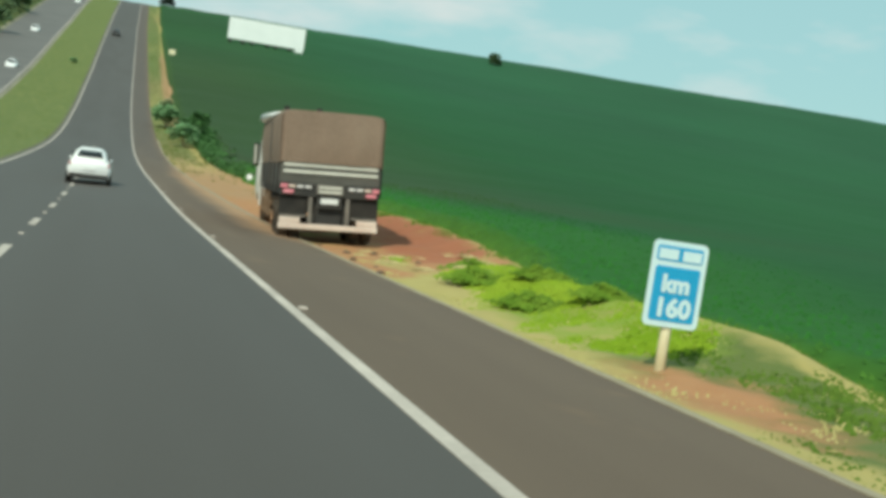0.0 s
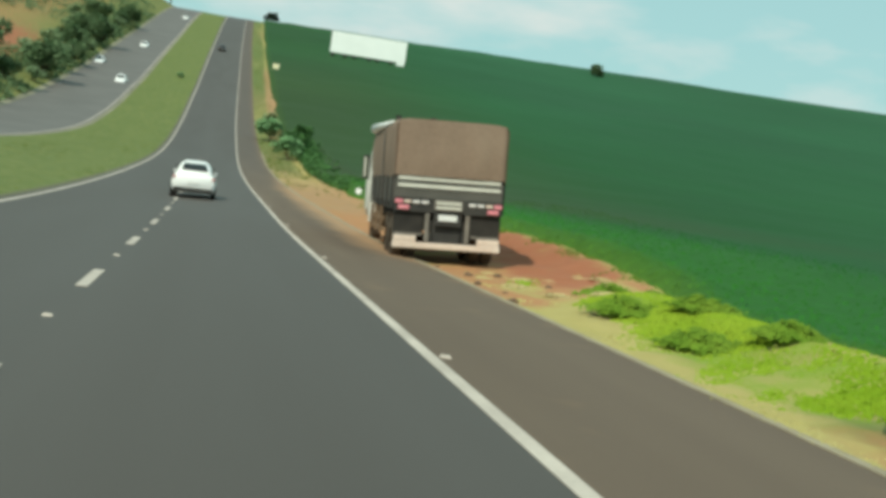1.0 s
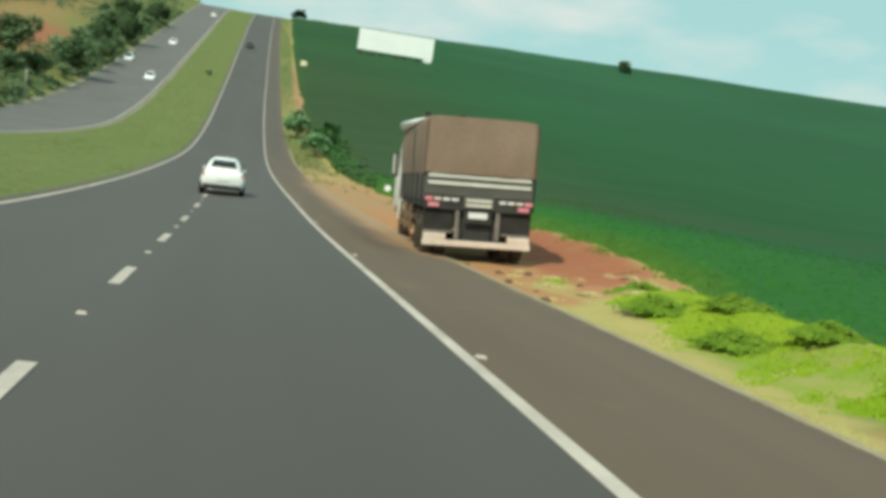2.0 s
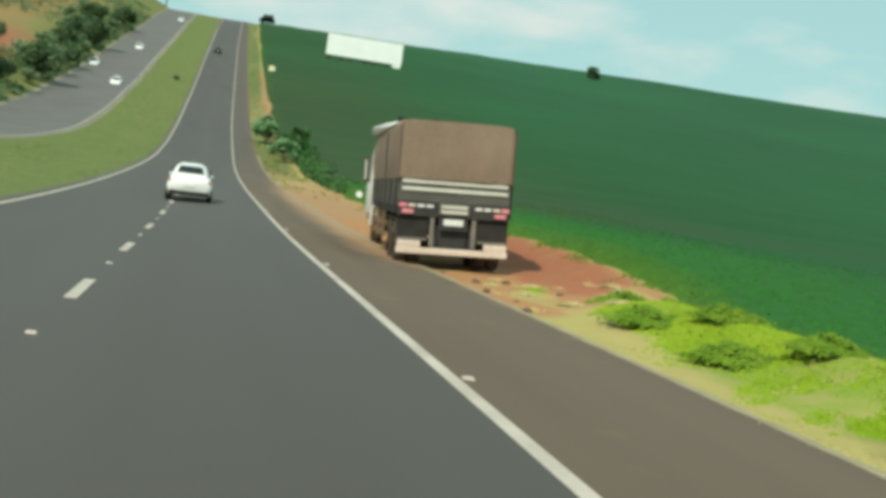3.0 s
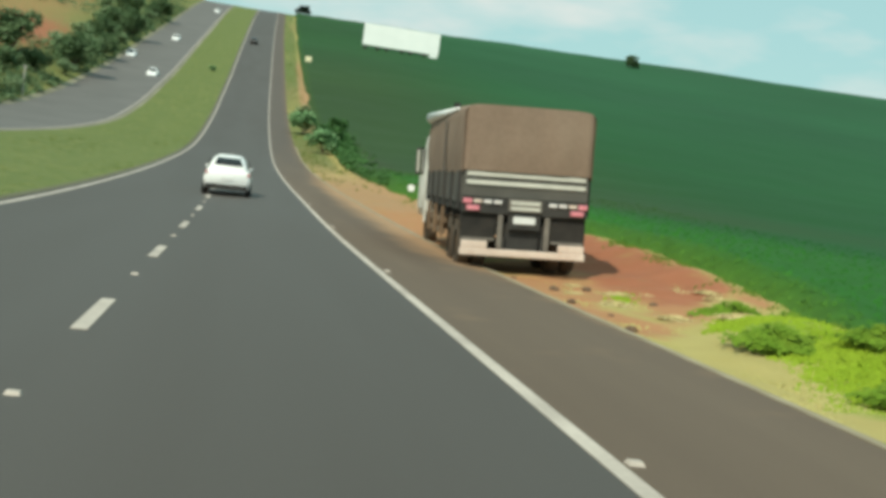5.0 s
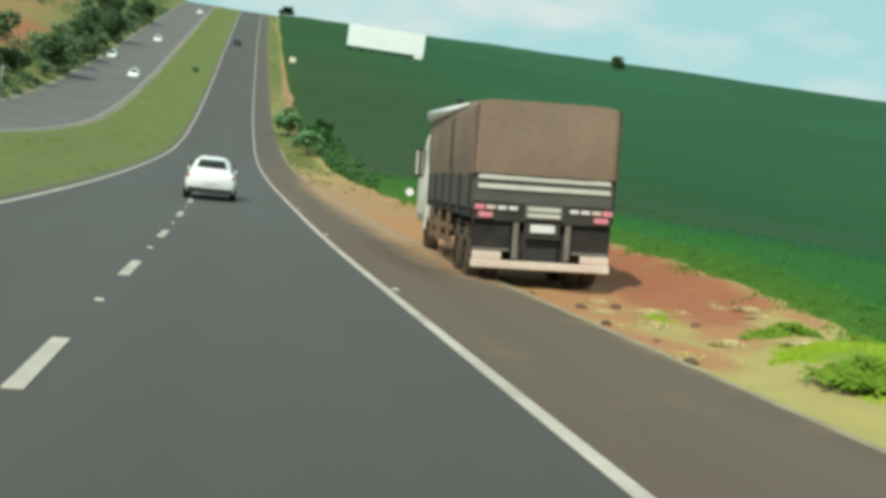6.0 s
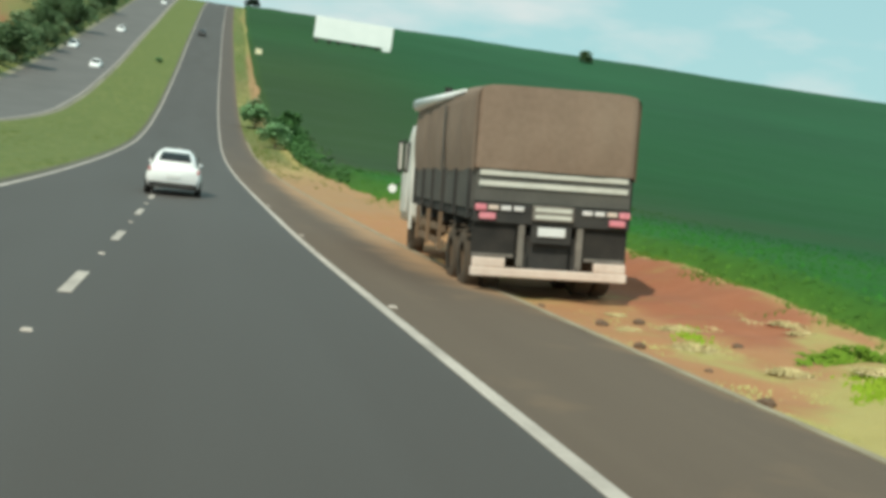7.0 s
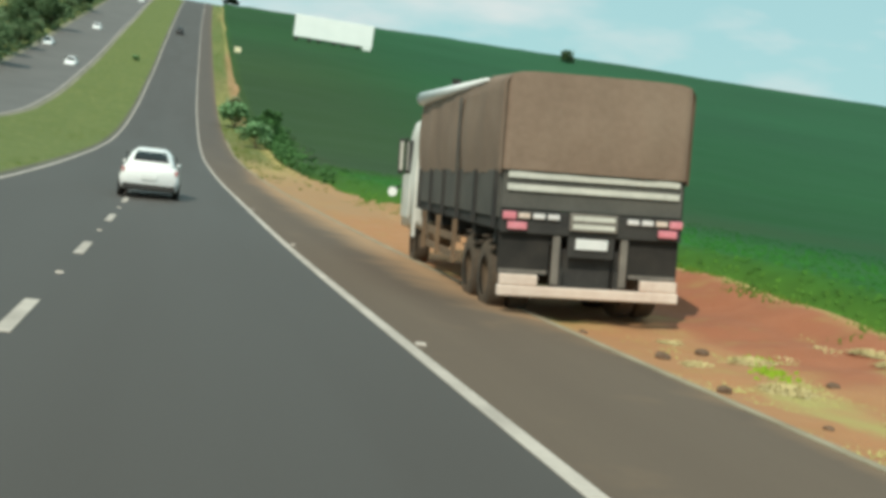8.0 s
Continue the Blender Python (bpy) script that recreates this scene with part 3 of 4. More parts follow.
def crop_edge_region(rnd):
    """A ragged fringe where the verge meets the crop."""
    y = -9 + 69 * rnd.random() ** 1.3
    u = crop_start(y) + rnd.gauss(0.1, 0.28)
    d = noise.noise((u * 0.5, y * 0.5, 23.0))
    if rnd.random() > 0.55 + 1.2 * d:
        return None
    return u + bend(y), y, 0.7 + 0.5 * max(d, 0)


blades("grass_verge", 34000, verge_region, 0.06, 0.028, M_GRASS, 3, "bright yellow-green grass tufts on the roadside verge", lean=1.1, clump=9)
blades("grass_rank", 16000, rank_region, 0.07, 0.026, M_WEED, 9, "duller green grass round the foot of the kilometre sign", lean=1.0, clump=9)
blades("grass_crop_edge", 9000, crop_edge_region, 0.11, 0.018, M_WEED, 8, "olive green weeds along the edge of the crop", lean=0.9, clump=7)
blades("straw_verge", 38000, straw_region, 0.05, 0.016, M_STRAW, 4, "dry straw-coloured grass on the roadside verge", lean=1.4, clump=9)
blades("grass_far_verge", 6000, far_verge_region, 0.14, 0.03, M_MEDIAN, 5, "green and tan grass along the far verge", clump=6)
blades("grass_median", 22000, median_region, 0.075, 0.04, M_MEDIAN, 6, "mown green grass on the median strip", clump=6)


def crop_top(x, y):
    u = x - bend(y)
    edge = smooth_step(crop_start(y) - 0.1, crop_start(y) + 0.8, u)
    h = 0.50 * edge - 0.14
    h += 0.035 * noise.noise((x * 0.9, y * 0.9, 0)) * edge + 0.05 * noise.noise((x * 0.13, y * 0.13, 8))
    if y > 60:
        h += 0.0015 * min(y - 60, 200)
    if y > 100:
        h += 0.35 * noise.noise((x * 0.03, y * 0.03, 1)) + 0.25 * noise.noise((x * 0.12, y * 0.12, 1))
    return surface(x, y) + h


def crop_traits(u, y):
    """Where the crop is a ragged edge, young, thin by the road, or far up the slope under painted haze."""
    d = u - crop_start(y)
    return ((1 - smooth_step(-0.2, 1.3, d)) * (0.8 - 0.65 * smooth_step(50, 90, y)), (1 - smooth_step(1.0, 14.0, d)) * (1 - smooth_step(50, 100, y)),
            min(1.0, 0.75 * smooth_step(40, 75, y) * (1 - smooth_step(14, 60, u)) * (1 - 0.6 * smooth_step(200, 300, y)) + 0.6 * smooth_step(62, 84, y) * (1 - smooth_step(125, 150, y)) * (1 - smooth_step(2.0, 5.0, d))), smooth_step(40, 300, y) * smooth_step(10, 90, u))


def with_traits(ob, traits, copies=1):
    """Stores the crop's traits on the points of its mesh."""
    for k, key in enumerate(("edge", "young", "thin", "slope_haze")):
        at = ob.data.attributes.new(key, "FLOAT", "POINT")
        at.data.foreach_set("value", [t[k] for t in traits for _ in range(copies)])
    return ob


def build_crop():
    us, ys = [8.15], [-12.0]
    while us[-1] < 900:
        us.append(us[-1] + max(0.22, (us[-1] - 8) * 0.035))
    while ys[-1] < 520:
        ys.append(ys[-1] + max(0.24, (ys[-1] - 12) * 0.02))
    verts, faces, traits = [], [], []
    for y in ys:
        for u in us:
            x = u + bend(y)
            verts.append((x, y, crop_top(x, y)))
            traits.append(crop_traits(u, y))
    n = len(us)
    for i in range(len(ys) - 1):
        for j in range(n - 1):
            a = i * n + j
            faces.append((a, a + 1, a + n + 1, a + n))
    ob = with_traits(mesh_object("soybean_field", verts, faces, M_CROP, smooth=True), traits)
    return tagged(ob, "dense dark green soybean crop covering the rising field", "crop field", kind="stuff")


def build_crop_leaves():
    rnd = random.Random(11)
    verts, faces, traits = [], [], []
    for _ in range(11000):
        d = -9 + 93 * rnd.random() ** 1.6
        u = 8.2 + 16 * rnd.random() ** 2.2 * (0.3 + max(d, 4) / 80)
        y = d
        u += crop_start(y) - 8.1
        x = u + bend(y)
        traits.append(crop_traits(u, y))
        z = crop_top(x, y) + rnd.uniform(-0.004, 0.004)
        s = rnd.uniform(0.05, 0.10) * (1 + max(d, 4) / 60)
        # each leaf leans back on the canopy, its face to the light
        a, rise = rnd.gauss(0, 0.6), rnd.uniform(0.35, 0.8)
        out = Matrix.Rotation(a, 3, "Z") @ Vector((-0.59, -0.81, 0))
        across = Vector((-out.y, out.x, 0))
        up = Vector((0, 0, 1)) * math.sin(rise) - out * math.cos(rise)
        p = Vector((x, y, z + 0.25 * s * math.sin(rise)))
        b = len(verts)
        for lx, ly in ((-0.42, 0), (0, -0.5), (0.42, 0), (0, 0.7)):
            verts.append(p - across * (s * lx) + up * (s * ly))
        faces += [(b, b + 1, b + 2, b + 3)]
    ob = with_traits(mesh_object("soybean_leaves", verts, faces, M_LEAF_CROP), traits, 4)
    return tagged(ob, "loose top leaves of the green soybean crop", "leaves", kind="stuff")


build_crop()
build_crop_leaves()


# ---------------------------------------------------------------- trees and bushes
def leaf_cloud(centres, count, leaf, rnd):
    verts, faces = [], []
    for _ in range(count):
        c, r = rnd.choice(centres)
        d = Vector((rnd.gauss(0, 1), rnd.gauss(0, 1), rnd.gauss(0, 0.8))).normalized() * r * rnd.uniform(0.55, 1.08)
        p = c + d
        s = leaf * rnd.uniform(0.6, 1.4)
        q = Euler((rnd.uniform(-0.6, 0.8), rnd.uniform(-0.6, 0.6), rnd.uniform(-0.5, 0.5))).to_matrix()
        b = len(verts)
        for lx, ly in ((-0.5, 0), (0, -0.35), (0.6, 0), (0, 0.35)):
            verts.append(p + q @ Vector((lx * s, ly * s, 0)))
        faces.append((b, b + 1, b + 2, b + 3))
    return verts, faces


def tree(name, h, spread, trunk_h, leaf_mat, seed, count, leaf, label, category="tree"):
    """A tapered trunk with limbs, and a crown of clumps of leaves with gaps between them."""
    rnd = random.Random(seed)
    root = tagged(new(name), label, category)
    pieces = [tube((0, 0, -0.3), (0.05 * h, 0, trunk_h), 0.035 * h, 0.022 * h, 9)]
    centres = []
    for k in range(7):
        a = k * 2.4 + rnd.uniform(-0.4, 0.4)
        d = spread * rnd.uniform(0.25, 0.75)
        tip = Vector((math.cos(a) * d, math.sin(a) * d, trunk_h + (h - trunk_h) * rnd.uniform(0.25, 0.85)))
        pieces.append(tube((0.04 * h, 0, trunk_h * rnd.uniform(0.6, 0.98)), tip, 0.016 * h, 0.005 * h, 6))
        centres.append((tip, spread * rnd.uniform(0.28, 0.5)))
    centres.append((Vector((0, 0, h * 0.82)), spread * 0.42))
    part("trunk", joined(*pieces), M_BARK, root)
    v, f = leaf_cloud(centres, count, leaf, rnd)
    mesh_object("crown", v, f, leaf_mat, root)
    return root


def stand(x, y, scale=1.0, turn=0.0, sink=0.05):
    return pose(x, y, surface(x, y) - sink, 0, 0, turn) @ Matrix.Scale(scale, 4)


bush_a = tree("bush", 2.6, 1.7, 0.5, M_LEAF, 21, 1500, 0.34, "dense dark green roadside bush", "bush")
bush_c = tree("bush", 2.4, 1.9, 0.4, M_LEAF_VERGE, 27, 1500, 0.34, "dark green bush at the edge of the soybean crop", "bush")
bush_b = tree("bush", 2.2, 1.6, 0.4, M_LEAF_LIGHT, 22, 1200, 0.32, "pale green leafy roadside shrub", "bush")
bush_d = tree("bush", 2.2, 1.7, 0.3, M_LEAF_MINT, 29, 1300, 0.36, "pale mint-green shrub on the roadside verge", "bush")
tree_a = tree("tree", 6.5, 3.2, 1.8, M_LEAF, 23, 2200, 0.55, "leafy green tree on the bank", "tree")
tree_b = tree("tree", 5.0, 2.4, 2.2, M_LEAF_DARK, 24, 1500, 0.5, "dark tree on the skyline", "tree")
bush_a.matrix_basis = stand(-26.4, 96, 1.2)
bush_c.matrix_basis = stand(7.9, 122, 1.0)
bush_b.matrix_basis = stand(7.0, 160, 0.7, 90)
bush_d.matrix_basis = stand(7.2, 116, 1.0)
tree_a.matrix_basis = stand(-31, 150, 1.0)
tree_b.matrix_basis = stand(13.3, 424, 1.15, 0, 2.0)
for x, y, s, w in ((9.0, 127, 0.8, 60), (9.8, 136, 0.9, 20)):
    copy_thing(bush_c, stand(x, y, s, w))
copy_thing(bush_d, stand(6.0, 137, 1.15, 40))
tagged(copy_thing(tree_a, stand(126, 372, 0.95, 80, 1.2)), "lone green tree standing in the soybean crop near the skyline")
for x, y, s, w in ((-24, 420, 1.5, 30), (-29, 425, 1.8, 160), (-36, 418, 1.5, 260)):
    copy_thing(tree_b, stand(x, y, s, w))


def on_bare_patch(x, y):
    return abs(x + 37) < 8 and abs(y - 183) < 34


rnd = random.Random(77)
for k in range(30):
    y = 92 + k * 7 + rnd.uniform(-4, 4)
    copy_thing(bush_a if k % 2 else bush_b, stand(-25.6 - rnd.uniform(0, 5), y, rnd.uniform(0.9, 1.7), rnd.uniform(0, 360)))
for k in range(14):
    x, y = -26 - rnd.uniform(0, 12), 100 + k * 16 + rnd.uniform(-5, 5)
    if not on_bare_patch(x, y):
        copy_thing(bush_b, stand(x, y, rnd.uniform(0.8, 1.6), rnd.uniform(0, 360)))
for k in range(14):
    x, y = -32 - rnd.uniform(0, 22), 110 + k * 18 + rnd.uniform(-6, 6)
    if not on_bare_patch(x, y):
        copy_thing(tree_a, stand(x, y, rnd.uniform(0.7, 1.1), rnd.uniform(0, 360)))


def scrub(name, count, spot, mat, seed, label, leaves=13):
    """Low tangled growth: clumps of small leaves, as one object."""
    rnd = random.Random(seed)
    verts, faces = [], []
    made = 0
    while made < count:
        found = spot(rnd)
        if found is None:
            continue
        made += 1
        u, y, r = found
        x = u + bend(y)
        c = Vector((x, y, surface(x, y) + r * 0.35))
        for _ in range(leaves):
            p = c + Vector((rnd.gauss(0, 1), rnd.gauss(0, 1), rnd.gauss(0.3, 0.7))).normalized() * r * rnd.uniform(0.5, 1.0)
            k = rnd.uniform(0.25, 0.55)
            q = Euler((rnd.uniform(-0.6, 0.8), rnd.uniform(-0.6, 0.6), rnd.uniform(-0.5, 0.5))).to_matrix()
            b = len(verts)
            for lx, ly in ((-0.5, 0), (0, -0.38), (0.6, 0), (0, 0.38)):
                verts.append(p + q @ Vector((lx * k, ly * k, 0)))
            faces.append((b, b + 1, b + 2, b + 3))
    return tagged(mesh_object(name, verts, faces, mat), label, "scrub", kind="stuff")


def bank_spot(rnd):
    y = 86 + 280 * rnd.random() ** 1.3
    u = -24.6 - 30 * rnd.random() ** 1.4
    bare = noise.noise((u * 0.07, y * 0.03, 12.0)) + 0.9 * math.exp(-((u + 37) / 7) ** 2 - ((y - 183) / 32) ** 2)
    return None if bare > 0.22 else (u, y, rnd.uniform(0.5, 1.2) * (0.5 + 0.5 * smooth_step(24, 28, -u)))


def crop_edge_spot(rnd):
    y = rnd.uniform(70, 138)
    u = crop_start(y) + 0.4 + abs(rnd.gauss(0, 0.9)) + 1.2 * smooth_step(100, 125, y) * rnd.random()
    if rnd.random() > 0.35 + 0.65 * smooth_step(70, 110, y):
        return None
    return u, y, rnd.uniform(0.35, 0.75) * (0.55 + 0.6 * smooth_step(80, 118, y))


scrub("bank_scrub", 2600, bank_spot, M_LEAF, 91, "low green scrub over the red earth bank")
scrub("verge_scrub", 420, crop_edge_spot, M_LEAF_VERGE, 93, "dark green rank growth where the verge meets the crop")
tagged(copy_thing(bush_d, stand(-8.2, 206, 0.4, 70)), "small pale green shrub in the median grass")
pole = tagged(new("marker_pole"), "thin pale marker pole on the bank", "pole")
part("shaft", tube((0, 0, -0.3), (0, 0, 3.0), 0.10, 0.08), M_CONCRETE, pole)
part("cap", box(-0.16, 0.16, -0.12, 0.12, 3.0, 3.25, 0.02), M_CONCRETE, pole)
pole.matrix_basis = pose(-25.2, 132, surface(-25.2, 132))


# ---------------------------------------------------------------- hoarding and far roadside things
def build_hoarding():
    w, h, legs = 20.6, 5.7, 2.2
    root = tagged(new("hoarding"), "large blank white advertising hoarding on short posts", "billboard")
    part("panel", box(0, w, -0.15, 0.15, legs, legs + h, 0.05), M_HOARDING, root)
    part("frame", joined(box(-0.1, w + 0.1, 0.16, 0.3, legs + 0.2, legs + 0.45), box(-0.1, w + 0.1, 0.16, 0.3, legs + h - 0.5, legs + h - 0.25)), M_FRAME, root)
    for k in range(7):
        x = 0.8 + k * (w - 1.6) / 6 + 0.5 * math.sin(k * 2.6)
        part("post", box(x - 0.42, x + 0.42, 0.31, 0.9, -0.8, legs + h * 0.8, 0.03), M_FRAME, root)
    part("base_board", box(w - 2.4, w - 0.2, -0.1, 0.12, legs - 1.4, legs - 0.05, 0.03), M_HOARDING, root)
    return root


hoarding = build_hoarding()
hoarding.matrix_basis = pose(25.9, 300, surface(36, 300) - 0.7, 0, 0, -3)

far_sign = tagged(new("roadside_sign"), "small pale road sign on the far verge", "sign")
part("post", tube((0, 0, -0.4), (0, 0, 1.6), 0.06), M_POST, far_sign)
part("board", box(-0.65, 0.65, -0.06, 0.02, 0.3, 1.7, 0.02), M_POST, far_sign)
far_sign.matrix_basis = pose(9.8, 240, surface(9.8, 240))


# ---------------------------------------------------------------- vehicles
def wheel(parent, x, y, r, w, out, rim_mat, hub=0.55, tyre_mat=M_RUBBER):
    """A tyre with a dished rim; out is -1 for the left side, 1 for the right."""
    tyre_v, tyre_f = lathe([(r * hub, -w / 2), (r * 0.93, -w / 2), (r, -w * 0.36), (r, w * 0.36), (r * 0.93, w / 2), (r * hub, w / 2)], 0)
    tyre = mesh_object("wheel", tyre_v, tyre_f, tyre_mat, parent, "dusty black tyre", smooth=True)
    rim_v, rim_f = lathe([(0.0, out * w * 0.18), (r * 0.22, out * w * 0.2), (r * 0.26, out * w * 0.05), (r * 0.48, out * w * 0.02), (r * 0.57, out * w * 0.42), (r * 0.57, -out * w * 0.4)], 0)
    mesh_object("rim", rim_v, rim_f, rim_mat, tyre, smooth=True)
    tyre.location = (x, y, r)
    return tyre


def loft(stations, n_side=1):
    """Rounded sections along y: (y, bottom, top, half width at the bottom, in the middle, at the top)."""
    verts, faces = [], []
    m = 12
    for y, zb, zt, wb, wm, wt in stations:
        h = zt - zb
        half = [(wb * 0.85, zb), (wb, zb + 0.06 * h), (wm, zb + 0.45 * h), (wm * 0.5 + wt * 0.5, zb + 0.80 * h), (wt, zb + 0.95 * h), (wt * 0.86, zt)]
        ring = [(x, y, z) for x, z in half] + [(-x, y, z) for x, z in reversed(half)]
        verts += ring
    for i in range(len(stations) - 1):
        for j in range(m):
            a, b = i * m + j, i * m + (j + 1) % m
            faces.append((a, b, b + m, a + m))
    faces.append(tuple(range(m)))
    faces.append(tuple(range((len(stations) - 1) * m, len(stations) * m))[::-1])
    bm = bmesh.new()
    vs = [bm.verts.new(v) for v in verts]
    for f in faces:
        bm.faces.new([vs[k] for k in f])
    return bm


def panel(corners, thick, mat, name, parent, label=""):
    """A flat plate through four corners, with a little thickness along its normal."""
    c = [Vector(v) for v in corners]
    nrm = (c[1] - c[0]).cross(c[3] - c[0]).normalized() * thick
    bm = bmesh.new()
    vs = [bm.verts.new(v) for v in c + [v + nrm for v in c]]
    for f in ((3, 2, 1, 0), (4, 5, 6, 7), (0, 1, 5, 4), (1, 2, 6, 5), (2, 3, 7, 6), (3, 0, 4, 7)):
        bm.faces.new([vs[k] for k in f])
    return part(name, bm, mat, parent, label)


def car(label, paint_mat, rear_red=True):
    """A hatchback, its tail at y = 0 and its nose at y = 4."""
    root = tagged(new("car"), label, "car")
    body = part("body", loft([(0.0, 0.42, 0.84, 0.66, 0.74, 0.62), (0.07, 0.30, 0.93, 0.76, 0.82, 0.70), (0.35, 0.22, 0.97, 0.80, 0.86, 0.74), (1.0, 0.20, 0.97, 0.82, 0.87, 0.75),
                              (2.6, 0.20, 0.95, 0.82, 0.87, 0.75), (3.3, 0.20, 0.86, 0.81, 0.85, 0.72), (3.8, 0.24, 0.74, 0.76, 0.80, 0.64), (4.0, 0.36, 0.62, 0.62, 0.66, 0.5)]), paint_mat, root, smooth=True)
    part("cabin", loft([(0.16, 0.86, 1.02, 0.66, 0.64, 0.52), (0.40, 0.86, 1.22, 0.70, 0.66, 0.48), (0.70, 0.88, 1.36, 0.73, 0.67, 0.45), (1.1, 0.90, 1.44, 0.74, 0.67, 0.43), (1.8, 0.90, 1.46, 0.74, 0.67, 0.43), (2.2, 0.90, 1.38, 0.74, 0.67, 0.44), (2.85, 0.88, 0.95, 0.70, 0.68, 0.58)]), paint_mat, root, smooth=True)
    glass = panel([(-0.50, 0.24, 1.085), (0.50, 0.24, 1.085), (0.46, 0.40, 1.222), (-0.46, 0.40, 1.222)], 0.03, M_GLASS, "rear_window", root, "dark rear window")
    panel([(-0.46, 0.40, 1.222), (0.46, 0.40, 1.222), (0.40, 0.64, 1.338), (-0.40, 0.64, 1.338)], 0.03, M_GLASS, "upper_glass", glass)
    panel([(-0.55, 2.80, 0.98), (-0.47, 2.26, 1.36), (0.47, 2.26, 1.36), (0.55, 2.80, 0.98)], 0.03, M_GLASS, "windscreen", root)
    for s in (-1, 1):
        part("side_window", box(s * 0.715 - 0.015, s * 0.715 + 0.015, 0.75, 2.2, 1.02, 1.28, 0.01), M_GLASS, root)
        part("tail_light", box(s * 0.745 - 0.05, s * 0.745 + 0.05, 0.015, 0.16, 0.74, 0.88, 0.02), M_RED_CAR if rear_red else M_CLEAR, root, "red tail light")
        part("wing_mirror", box(s * 0.81 - 0.06, s * 0.81 + 0.06, 2.35, 2.45, 0.93, 1.03, 0.03), paint_mat, root)
        part("headlight", box(s * 0.58 - 0.15, s * 0.58 + 0.15, 3.80, 3.92, 0.56, 0.70, 0.03), M_CLEAR, root)
    part("bumper", box(-0.74, 0.74, -0.04, 0.12, 0.26, 0.42, 0.03), M_FRAME, root, "dark lower bumper")
    part("number_plate", box(-0.22, 0.22, -0.035, 0.0, 0.56, 0.68, 0.005), M_PLATE, root)
    for x, s in ((-0.78, -1), (0.78, 1)):
        for y in (0.72, 3.2):
            wheel(root, x, y, 0.30, 0.20, s, M_STEEL)
    return root


white_car = car("white hatchback driving on the grey asphalt lane", M_WHITE_CAR)
CAR_X, CAR_Y = -0.58, 44.0
white_car.matrix_basis = pose(CAR_X, CAR_Y, road_z(CAR_Y + 1.5) - 0.06, 1.2, -1.5, 0)


